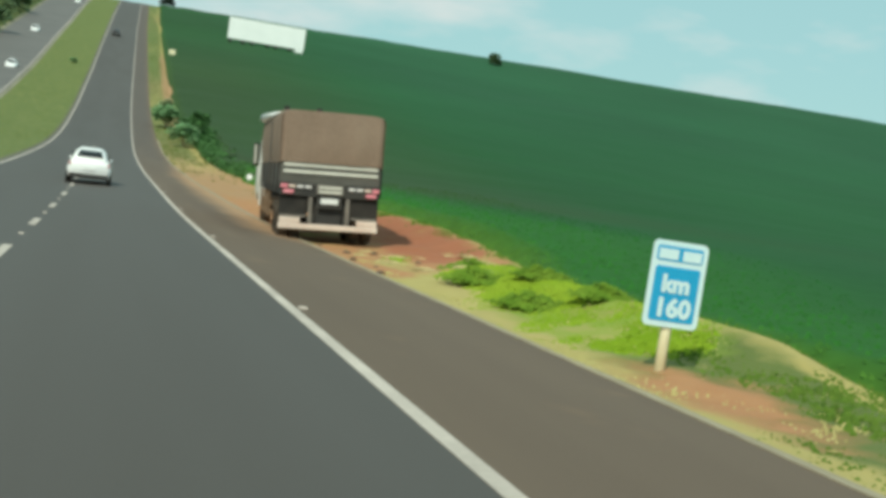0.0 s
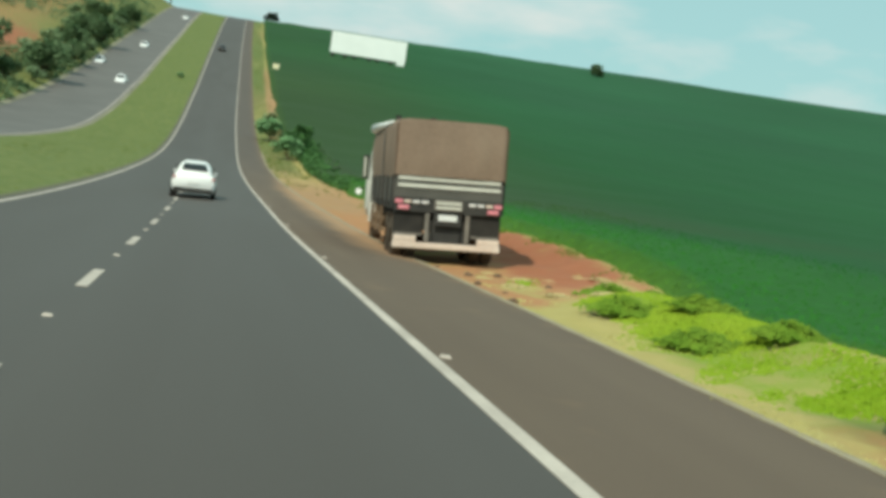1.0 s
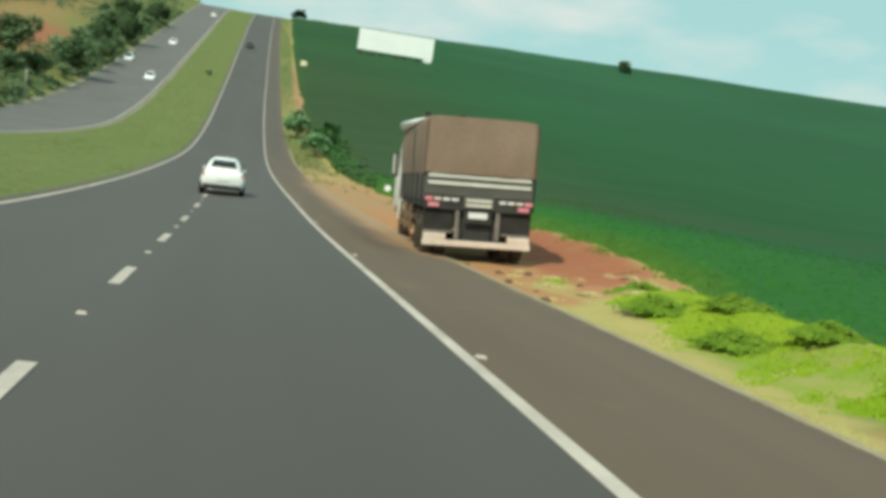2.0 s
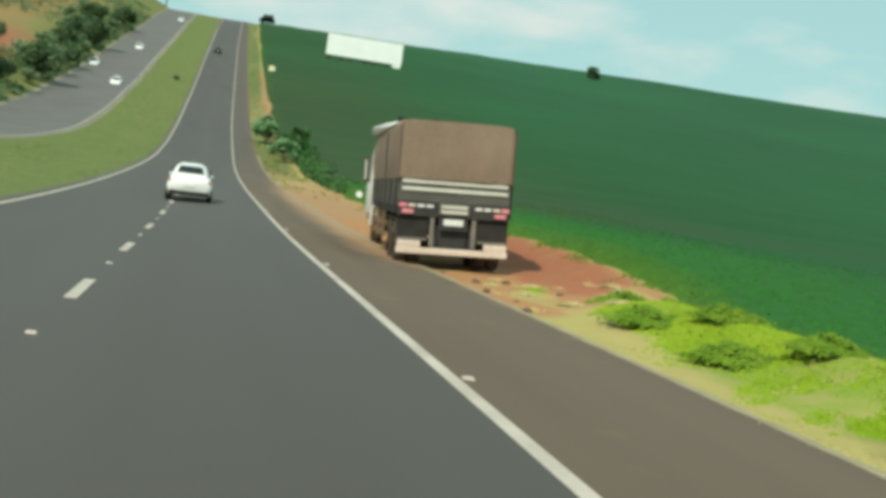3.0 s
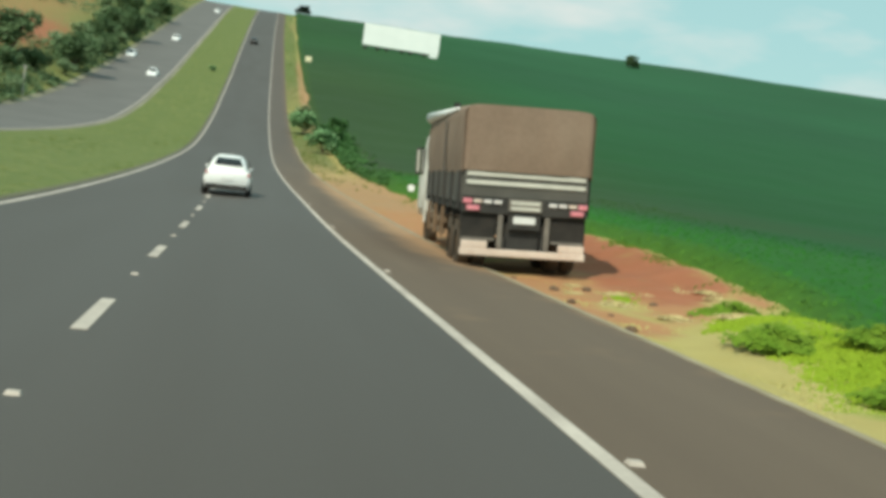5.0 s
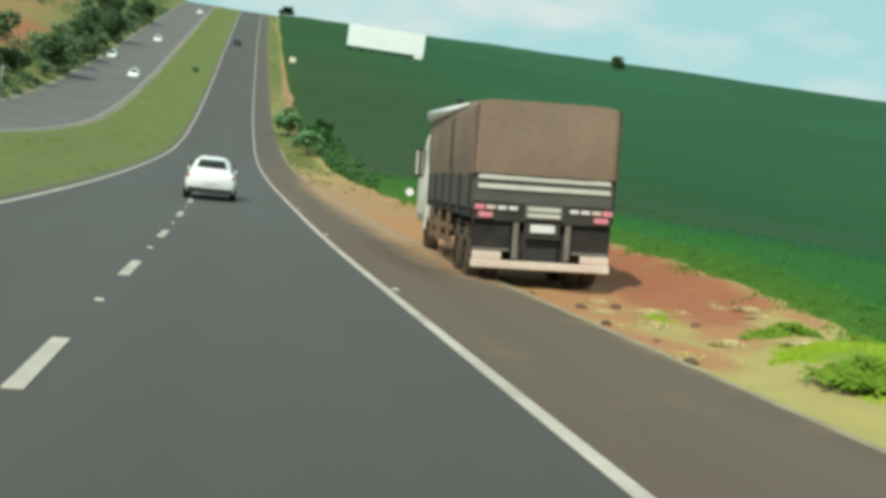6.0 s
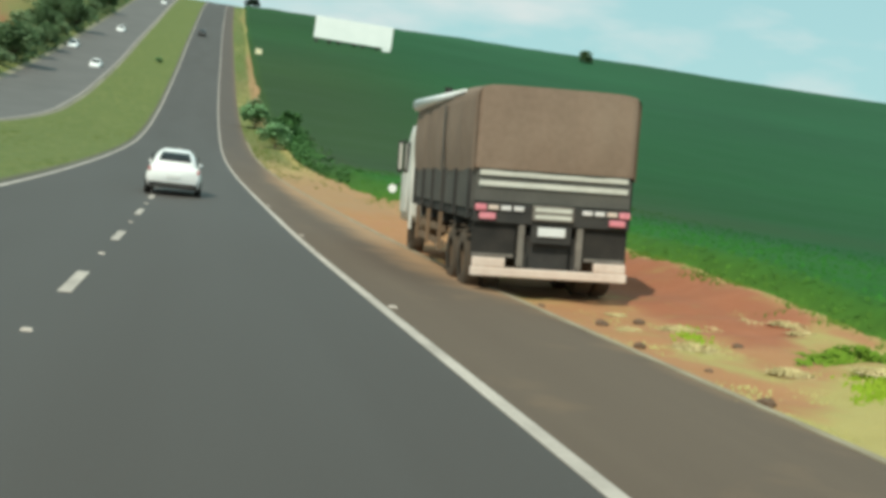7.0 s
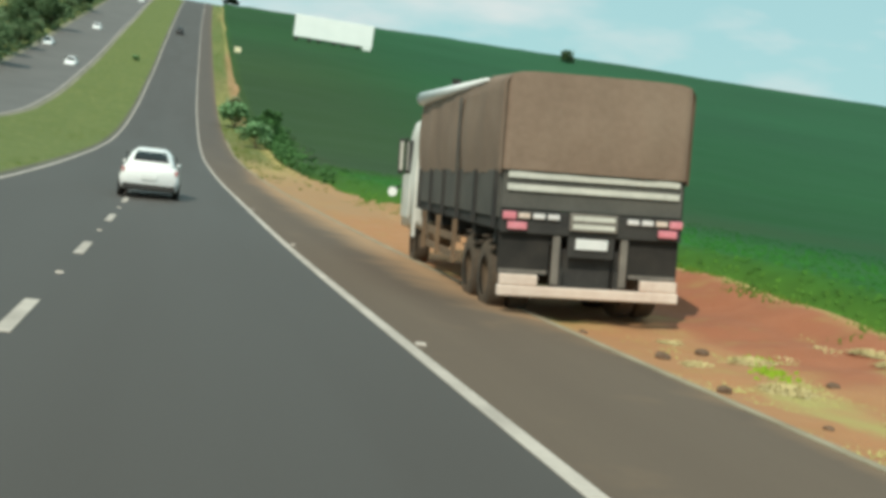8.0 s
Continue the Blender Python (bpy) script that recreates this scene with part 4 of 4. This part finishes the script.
def build_truck():
    """A covered cargo truck, its rear bumper at y = 0, standing on z = 0."""
    root = tagged(new("truck"), "dusty cargo truck with brown tarpaulin cover and white cab", "truck")
    W, L = 1.25, 7.4
    # frame
    part("chassis", joined(box(-0.48, -0.34, 0.15, 9.4, 0.72, 0.98, 0.01), box(0.34, 0.48, 0.15, 9.4, 0.72, 0.98, 0.01),
                           *[box(-0.34, 0.34, y, y + 0.12, 0.76, 0.94) for y in (0.3, 1.6, 3.0, 4.6, 6.2)]), M_FRAME, root, "dark steel ladder frame")
    part("cargo_floor", box(-W, W, 0.12, L, 1.18, 1.34, 0.01), M_FRAME, root)
    for y in (0.5, 2.0, 3.5, 5.0, 6.5):
        part("cross_beam", box(-W + 0.05, W - 0.05, y, y + 0.14, 0.99, 1.175), M_FRAME, root)
    for s in (-1, 1):
        side = part("side_board", box(s * W - 0.03, s * W + 0.03, 0.16, L, 1.345, 1.97, 0.008), M_BOARDS, root, "dark grey drop side")
        for k in range(6):
            y = 0.25 + k * (L - 0.5) / 5
            part("stanchion", box(s * (W + 0.055) - 0.025, s * (W + 0.055) + 0.025, y, y + 0.09, 1.2, 1.97), M_FRAME, side)
        part("side_guard", joined(box(s * W - 0.03, s * W + 0.03, 2.9, 6.3, 0.55, 0.66), box(s * W - 0.03, s * W + 0.03, 2.9, 6.3, 0.82, 0.93),
                                  *[box(s * W - 0.10, s * W - 0.031, y, y + 0.06, 0.5, 1.18) for y in (3.0, 4.6, 6.2)]), M_CAKED, root)
    gate = part("tailgate", box(-W, W, 0.08, 0.14, 1.48, 2.00, 0.008), M_BOARDS, root, "dark grey tailgate")
    for z in (1.72, 1.885):
        part("pale_strip", box(-1.19, 1.19, 0.045, 0.076, z, z + 0.085, 0.006), M_BAR, gate, "pale reflective strip")
    part("headboard", box(-W, W, L, L + 0.08, 1.2, 3.12, 0.01), M_BOARDS, root)

    # tarpaulin: arched over hoops, slack between them
    n_y, ring, reach, top_rear = 44, 22, W + 0.045, 3.28

    def arch(r):
        """How high the cover stands over its shoulder at a share r of the half width."""
        return 0.17 * max(1 - abs(r) ** 6.67, 0) ** 0.35

    verts, faces = [], []
    for i in range(n_y + 1):
        y = 0.03 + (L - 0.01) * i / n_y
        free = smooth_step(0.0, 0.5, y)
        slack = 0.035 * abs(math.sin(math.pi * (y / 1.22))) * free
        swell = 0.03 * noise.noise((y * 0.8, 1.5, 0)) * free
        top = top_rear + 0.05 * free + 0.05 * math.sin(y * 0.4) * free - slack
        for j in range(ring + 1):
            f = j / ring
            if f < 0.36:
                x = -reach - 0.05 * math.sin(f / 0.36 * math.pi) * free + slack * 0.7
                z = 1.93 + (top - 0.17 - 1.93) * f / 0.36
            elif f > 0.64:
                x = reach + 0.05 * math.sin((1 - f) / 0.36 * math.pi) * free - slack * 0.7
                z = 1.93 + (top - 0.17 - 1.93) * (1 - f) / 0.36
            else:
                ca = math.cos(math.pi * (1 - (f - 0.36) / 0.28))
                r = abs(ca) ** 0.30 * (1 if ca > 0 else -1)
                x = reach * r
                z = top - 0.17 + arch(r)
            crease = 0.015 * noise.noise((x * 2, y * 2, z * 2)) + 0.010 * noise.noise((x, y * 5, z * 1.5)) * free
            verts.append((x + swell * 0.4 + crease * 0.6, y, z + swell * 0.3 + crease))
    r1 = ring + 1
    for i in range(n_y):
        for j in range(ring):
            a = i * r1 + j
            faces.append((a, a + r1, a + r1 + 1, a + 1))
    tarp = mesh_object("tarpaulin", verts, faces, M_TARP, root, "brown dusty tarpaulin over hoops", smooth=True)
    # its rear curtain, with folds, drawn round the corners
    verts, faces = [], []
    nx, nz = 36, 16
    for k in range(nz + 1):
        for j in range(nx + 1):
            r = -1 + 2 * j / nx
            x = (reach + 0.012) * r
            z = 1.99 + (top_rear - 0.165 + arch(r * 0.999) - 1.99) * k / nz
            tuck = 0.10 * smooth_step(0.93, 1.0, abs(r)) ** 2
            verts.append((x, 0.02 + tuck - 0.035 * math.sin(math.pi * k / nz) * (1 - abs(r) ** 6) - 0.018 * noise.noise((x * 2.2, z * 1.2, 3)) * (1 - abs(r) ** 8) - 0.008 * math.sin(x * 9 + z), z))
    for k in range(nz):
        for j in range(nx):
            a = k * (nx + 1) + j
            faces.append((a, a + 1, a + nx + 2, a + nx + 1))
    part("rear_curtain", bmesh_from(verts, faces, 0.015), M_TARP, tarp, smooth=True)
    part("strap", box(-W - 0.105, -W - 0.085, 3.0, 3.12, 1.4, 3.1), M_BOARDS, tarp)
    part("rolled_edge", tube((-W - 0.03, 1.4, 3.25), (-W - 0.05, L, 3.33), 0.03, 0.14, 12), M_WHITE_CAR, tarp, "white rolled edge of the cover", smooth=True)

    # rear end
    lamp_bar = part("lamp_bar", box(-W, W, 0.02, 0.12, 1.16, 1.465, 0.01), M_FRAME, root, "dark lamp carrier")
    for s in (-1, 1):
        part("tail_light", box(s * 1.04 - 0.13, s * 1.04 + 0.13, -0.03, 0.017, 1.21, 1.31, 0.015), M_RED, lamp_bar, "red tail light")
        part("tail_light", box(s * 1.15 - 0.09, s * 1.15 + 0.09, -0.03, 0.017, 1.34, 1.44, 0.015), M_RED, lamp_bar, "red tail light")
        for k in range(3):
            x = s * (0.95 - k * 0.2)
            part("reflector", box(x - 0.08, x + 0.08, -0.02, 0.017, 1.36, 1.43, 0.01), M_CLEAR if k else M_BUMPER, lamp_bar, "small pale reflector")
        flap = part("mudflap", box(s * 0.90 - 0.35, s * 0.90 + 0.35, 0.10, 0.13, 0.62, 1.156, 0.004), M_RUBBER, root, "black rubber mudflap")
        part("flap_hanger", box(s * 0.47 - 0.05, s * 0.47 + 0.05, 0.04, 0.12, 0.5, 1.156, 0.008), M_STEEL, root)
        part("flap_weight", box(s * 0.90 - 0.33, s * 0.90 + 0.33, 0.085, 0.098, 0.63, 0.68), M_STEEL, flap)
    part("name_board", box(-0.33, 0.33, -0.03, 0.017, 1.23, 1.47, 0.01), M_STEEL, lamp_bar, "grey panel with two pale rows")
    for z in (1.26, 1.37):
        part("pale_bar", box(-0.29, 0.29, -0.036, -0.0305, z, z + 0.065, 0.004), M_BAR, lamp_bar)
    part("number_plate", box(-0.22, 0.22, 0.0, 0.03, 0.99, 1.13, 0.006), M_PLATE, root)
    part("plate_holder", box(-0.32, 0.32, 0.032, 0.06, 0.88, 1.156), M_FRAME, root)
    bumper = part("bumper", box(-W, W, -0.04, 0.08, 0.33, 0.47, 0.02), M_BUMPER, root, "pinkish white underrun bumper")
    for s in (-1, 1):
        part("bumper_block", box(s * 0.97 - 0.26, s * 0.97 + 0.26, -0.02, 0.06, 0.472, 0.62, 0.02), M_BUMPER, bumper)
        part("bumper_arm", box(s * 0.41 - 0.05, s * 0.41 + 0.05, 0.081, 0.3, 0.36, 0.72), M_FRAME, bumper)

    part("rear_cross_member", box(-0.335, 0.335, 0.17, 0.29, 0.44, 0.985, 0.01), M_FRAME, root, "dark cross member behind the plate")

    # wheels
    for y in (1.05, 2.25):
        part("axle", tube((-1.0, y, 0.5), (1.0, y, 0.5), 0.09), M_FRAME, root)
        for s in (-1, 1):
            wheel(root, s * 1.08, y, 0.50, 0.27, s, M_CAKED, tyre_mat=M_TYRE)
            wheel(root, s * 0.77, y, 0.50, 0.27, s, M_CAKED, tyre_mat=M_TYRE)
            part("mudguard", joined(*[box(s * 0.93 - 0.3, s * 0.93 + 0.3, y + 0.56 * math.cos(a) - 0.06, y + 0.56 * math.cos(a) + 0.06, 0.5 + 0.56 * math.sin(a) - 0.012, 0.5 + 0.56 * math.sin(a) + 0.012)
                                      for a in (0.6, 0.95, 1.3, 1.65, 2.0, 2.35)]), M_TYRE, root)
    for s in (-1, 1):
        wheel(root, s * 1.05, 8.35, 0.50, 0.30, s, M_CAKED, tyre_mat=M_TYRE)
        part("fuel_tank", tube((s * 0.88, 6.4, 0.78), (s * 0.88, 7.3, 0.78), 0.28, n=18), M_CAKED, root, smooth=True)

    # cab
    cab = part("cab", loft([(7.62, 0.85, 2.95, 1.18, 1.22, 1.12), (7.72, 0.75, 3.02, 1.22, 1.25, 1.16), (8.6, 0.72, 3.02, 1.22, 1.25, 1.15), (9.35, 0.68, 2.85, 1.22, 1.24, 1.10), (9.62, 0.68, 1.75, 1.18, 1.2, 1.1)]),
               M_WHITE_CAB, root, "white cab", smooth=True)
    part("roof_fairing", loft([(7.66, 3.0, 3.66, 0.92, 0.88, 0.62), (8.0, 3.0, 3.64, 0.92, 0.86, 0.60), (8.7, 2.98, 3.36, 0.90, 0.84, 0.64), (9.2, 2.9, 3.05, 0.92, 0.86, 0.7)]), M_WHITE_CAB, cab, "white roof wind deflector", smooth=True)
    part("windscreen", box(-1.0, 1.0, 9.42, 9.50, 1.85, 2.65, 0.02), M_GLASS, cab)
    part("grille", box(-0.9, 0.9, 9.60, 9.66, 0.85, 1.55, 0.02), M_FRAME, cab)
    for s in (-1, 1):
        part("side_window", box(s * 1.235 - 0.02, s * 1.235 + 0.02, 8.35, 9.2, 1.85, 2.55, 0.02), M_GLASS, cab)
        part("door", box(s * 1.245 - 0.015, s * 1.245 + 0.015, 8.25, 9.3, 0.95, 1.82, 0.01), M_WHITE_CAB, cab)
        part("mirror_arm", tube((s * 1.2, 9.2, 2.6), (s * 1.31, 9.3, 2.55), 0.025, n=6), M_FRAME, cab)
        part("mirror", box(s * 1.32 - 0.06, s * 1.32 + 0.06, 9.27, 9.38, 1.85, 2.60, 0.04), M_FRAME, cab, "tall black door mirror")
        # the bright sky reflected in the glass is painted as a pale plate
        part("mirror_face", box(s * 1.32 - 0.035, s * 1.32 + 0.035, 9.245, 9.268, 1.92, 2.53, 0.015), M_BAR, cab, "door mirror face with the sky's reflection painted pale")
        part("air_horn", tube((s * 0.52, 7.75, 3.60), (s * 0.52, 7.75, 3.80), 0.06, 0.10, 8), M_FRAME, cab)
        part("side_skirt", box(s * 1.20 - 0.03, s * 1.20 + 0.03, 7.66, 7.82, 0.6, 1.6, 0.02), M_WHITE_CAB, cab)
    part("convex_mirror", tube((-1.48, 9.16, 1.46), (-1.48, 9.24, 1.46), 0.10, 0.085, 14), M_WHITE_CAR, cab, "round white convex mirror")
    part("mirror_arm", tube((-1.50, 9.24, 1.48), (-1.22, 9.3, 1.62), 0.02, n=6), M_FRAME, cab)
    cab.matrix_basis = pose(-0.10, 8.4, 0, 0, 0, 0.5) @ pose(0, -8.4, 0)
    return root


def bmesh_from(verts, faces, thick):
    """A sheet given a little thickness along y."""
    bm = bmesh.new()
    a = [bm.verts.new(v) for v in verts]
    b = [bm.verts.new((x, y + thick, z)) for x, y, z in verts]
    for f in faces:
        bm.faces.new([a[k] for k in f])
        bm.faces.new([b[k] for k in reversed(f)])
    return bm


truck = build_truck()
TRUCK_X, TRUCK_Y, TRUCK_TURN, TRUCK_LEAN = 5.58, 24.75, -4.2, -4.0
truck.matrix_basis = pose(TRUCK_X, TRUCK_Y, 0.05, 0.2, TRUCK_LEAN, TRUCK_TURN)

oncoming = car("white car coming down the opposite carriageway", M_WHITE_CAR, rear_red=False)
oncoming.matrix_basis = pose(-16.6, 188, surface(-16.6, 186) - 0.05, -10, 0, 180)
tagged(copy_thing(oncoming, pose(-18.6, 254, surface(-18.6, 252), -11, 0, 180)), "small white car far up the opposite carriageway")
tagged(copy_thing(oncoming, pose(-15.2, 360, surface(-15.2, 358), -11.5, 0, 180)), "white car near the crest of the opposite carriageway")
tagged(copy_thing(oncoming, pose(-22.9, 212, surface(-22.9, 210), -11, 0, 180)), "white car standing at the edge of the opposite carriageway")
dark_car = car("dark car climbing the far end of the road", M_DARK_CAR)
dark_car.matrix_basis = pose(-2.2, 272, surface(-2.2, 274) - 0.35, 11, 0, 0)


# ---------------------------------------------------------------- kilometre sign
def build_km_sign():
    root = tagged(new("kilometre_sign"), "blue and white kilometre sign on a cream post", "road sign")
    part("post", tube((0, 0.065, -0.35), (0, 0.065, 1.35), 0.06, 0.055, 14), M_POST, root, "cream round post", smooth=True)
    w, z0, h = 0.305, 0.50, 0.91

    def plate(name, x0, x1, za, zb, y0, y1, r, mat, parent):
        bm = bmesh.new()
        pts = []
        for cx, cz, a0 in ((x1 - r, zb - r, 0), (x0 + r, zb - r, 90), (x0 + r, za + r, 180), (x1 - r, za + r, 270)):
            for k in range(6):
                a = radians(a0 + k * 18)
                pts.append((cx + r * math.cos(a), cz + r * math.sin(a)))
        f = [bm.verts.new((x, y0, z)) for x, z in pts]
        b = [bm.verts.new((x, y1, z)) for x, z in pts]
        bm.faces.new(f)
        bm.faces.new(b[::-1])
        for k in range(len(pts)):
            bm.faces.new((f[k], f[k - 1], b[k - 1], b[k]))
        return part(name, bm, mat, parent)

    board = plate("board", -w, w, z0, z0 + h, -0.012, 0.0, 0.06, M_SIGN_WHITE, root)
    plate("blue_field", -w + 0.055, w - 0.055, z0 + 0.06, z0 + h - 0.27, -0.017, -0.0125, 0.03, M_BLUE, board)
    plate("blue_header", -w + 0.05, w - 0.05, z0 + h - 0.215, z0 + h - 0.055, -0.017, -0.0125, 0.03, M_BLUE, board)
    # unreadable lettering as plain bars
    bars = ((-0.235, -0.02, 0.715, 0.825), (0.03, 0.235, 0.71, 0.82))
    for x0, x1, za, zb in bars:
        part("lettering_bar", box(x0, x1, -0.021, -0.0175, z0 + za, z0 + zb), M_SIGN_WHITE, board)
    for words, size, zc in (("km", 0.25, 0.375), ("160", 0.27, 0.115)):
        curve = bpy.data.curves.new("lettering", "FONT")
        curve.body, curve.size, curve.align_x = words, size, "CENTER"
        curve.extrude, curve.offset, curve.resolution_u = 0.002, 0.012, 3
        text = new("lettering", curve)
        me = bpy.data.meshes.new_from_object(text)
        bpy.data.objects.remove(text)
        me.transform(pose(0, -0.0195, z0 + zc, 90))
        me.materials.clear()
        me.materials.append(M_SIGN_WHITE)
        new("lettering", me).parent = board
    return root


km_sign = build_km_sign()
km_sign.matrix_basis = pose(5.97, 7.90, surface(5.97, 7.90), 0, 0.8, -8)


# ---------------------------------------------------------------- small roadside things
def stone(x, y, r, seed):
    rnd = random.Random(seed)
    bm = bmesh.new()
    bmesh.ops.create_icosphere(bm, subdivisions=2, radius=r)
    for v in bm.verts:
        v.co *= 1 + 0.35 * noise.noise(v.co * (2.2 / r) + Vector((seed, 0, 0)))
        v.co.z *= 0.6
    me = bpy.data.meshes.new("stone")
    bm.to_mesh(me)
    bm.free()
    me.materials.append(M_STONE)
    ob = new("stone", me)
    ob.matrix_basis = pose(x, y, surface(x, y) + 0.2 * r, 0, 0, rnd.uniform(0, 360))
    return tagged(ob, "brown clod of earth at the shoulder's edge", "stone", "clods along the shoulder")


for k, (x, y, r) in enumerate(((5.15, 17.2, 0.09), (5.35, 20.5, 0.08), (5.6, 22.4, 0.10), (5.25, 24.0, 0.06), (6.4, 23.0, 0.09), (7.0, 21.2, 0.08), (5.5, 19.0, 0.05))):
    stone(x, y, r, 40 + k)


def rooted(x, y, size, turn):
    return pose(x, y, surface(x, y) + hump(x, y) - 0.005, 0, 0, turn) @ Matrix.Scale(size, 4)


def straw_clump(seed):
    """A trampled tuft of dry grass: thin blades lying outwards from an uneven heart, their tips in the soil."""
    rnd = random.Random(seed)
    verts, faces = [], []
    for _ in range(420):
        a = rnd.uniform(0, 2 * math.pi)
        reach = 0.34 + 0.22 * noise.noise((math.cos(a) * 1.7, math.sin(a) * 1.7, seed))
        r = reach * math.sqrt(rnd.random())
        px, py = math.cos(a) * r, math.sin(a) * r * 0.9
        low = 1 - (r / reach) ** 2
        h, w, l = rnd.uniform(0.02, 0.09) * low + 0.012, rnd.uniform(0.008, 0.013), rnd.uniform(0.08, 0.24)
        b0 = a + rnd.gauss(0, 0.9)
        dx, dy = math.cos(b0), math.sin(b0)
        b = len(verts)
        verts += [(px - dy * w, py + dx * w, 0.0), (px + dy * w, py - dx * w, 0.0), (px + dx * l * 0.5 + dy * w, py + dy * l * 0.5 - dx * w, h),
                  (px + dx * l * 0.5 - dy * w, py + dy * l * 0.5 + dx * w, h), (px + dx * l, py + dy * l, -0.02)]
        faces += [(b, b + 1, b + 2, b + 3), (b + 3, b + 2, b + 4)]
    ob = mesh_object("dry_grass_clump", verts, faces, M_PALE_STRAW)
    return tagged(ob, "trampled clump of dry straw-coloured grass on red earth", "grass clump", "dry clumps on the churned verge")


clump_a, clump_b = straw_clump(301), straw_clump(302)
clump_a.matrix_basis = rooted(6.9, 22.6, 0.8, 20)
clump_b.matrix_basis = rooted(7.9, 21.4, 1.1, 75)
for k, (x, y, k_size, turn) in enumerate(((6.2, 20.8, 1.2, 40), (6.6, 19.2, 1.5, 110), (5.9, 22.0, 1.0, 200), (7.3, 18.6, 1.6, 300), (8.3, 22.0, 1.4, 250), (6.4, 23.8, 1.0, 80), (8.5, 23.6, 1.5, 15), (8.9, 23.2, 1.7, 190), (8.2, 23.9, 1.3, 60), (8.8, 22.6, 1.5, 120), (7.6, 23.2, 1.2, 330))):
    copy_thing(clump_a if k % 2 else clump_b, rooted(x, y, k_size * 0.6, turn))


def weed(seed):
    """A low mounded weed: leaves on the skin of an uneven dome, tips drooping outwards."""
    rnd = random.Random(seed)
    verts, faces = [], []
    for _ in range(1100):
        a = rnd.uniform(0, 2 * math.pi)
        r = math.sqrt(rnd.random())
        edge = 0.62 + 0.30 * noise.noise((math.cos(a) * 1.9, math.sin(a) * 1.9, seed)) + abs(rnd.gauss(0, 0.10)) * r
        x, y = math.cos(a) * r * edge, math.sin(a) * r * edge * 0.8
        lump = 0.8 + 0.9 * noise.noise((x * 4, y * 4, seed + 5.0))
        p = Vector((x, y, 0.22 * (1 - r * r) * lump + rnd.uniform(-0.02, 0.06)))
        up = Vector((0.5 * math.cos(a) * r - 0.25, 0.5 * math.sin(a) * r - 0.35, 1.0))
        up += Vector((rnd.gauss(0, 0.18), rnd.gauss(0, 0.18), 0))
        q = up.to_track_quat("Z", "Y").to_matrix() @ Matrix.Rotation(rnd.uniform(0, 6.28), 3, "Z")
        k = rnd.uniform(0.05, 0.11)
        b = len(verts)
        for lx, ly in ((-0.7, 0), (0, -0.30), (0.9, 0), (0, 0.30)):
            verts.append(p + q @ Vector((lx * k, ly * k, 0)))
        faces.append((b, b + 1, b + 2, b + 3))
    ob = mesh_object("weed", verts, faces, M_CLUMP)
    return tagged(ob, "low mound of leafy green weed on the straw verge", "weed", "weeds on the verge")


weed_a = weed(401)
weed_a.matrix_basis = rooted(6.7, 16.1, 1.0, 20)
for x, y, size, turn in ((7.5, 15.2, 0.8, -30), (7.9, 19.9, 1.15, 45), (8.4, 18.9, 1.0, 0), (6.5, 12.9, 0.9, -15), (7.4, 12.4, 0.8, 35)):
    copy_thing(weed_a, rooted(x, y, size, turn))
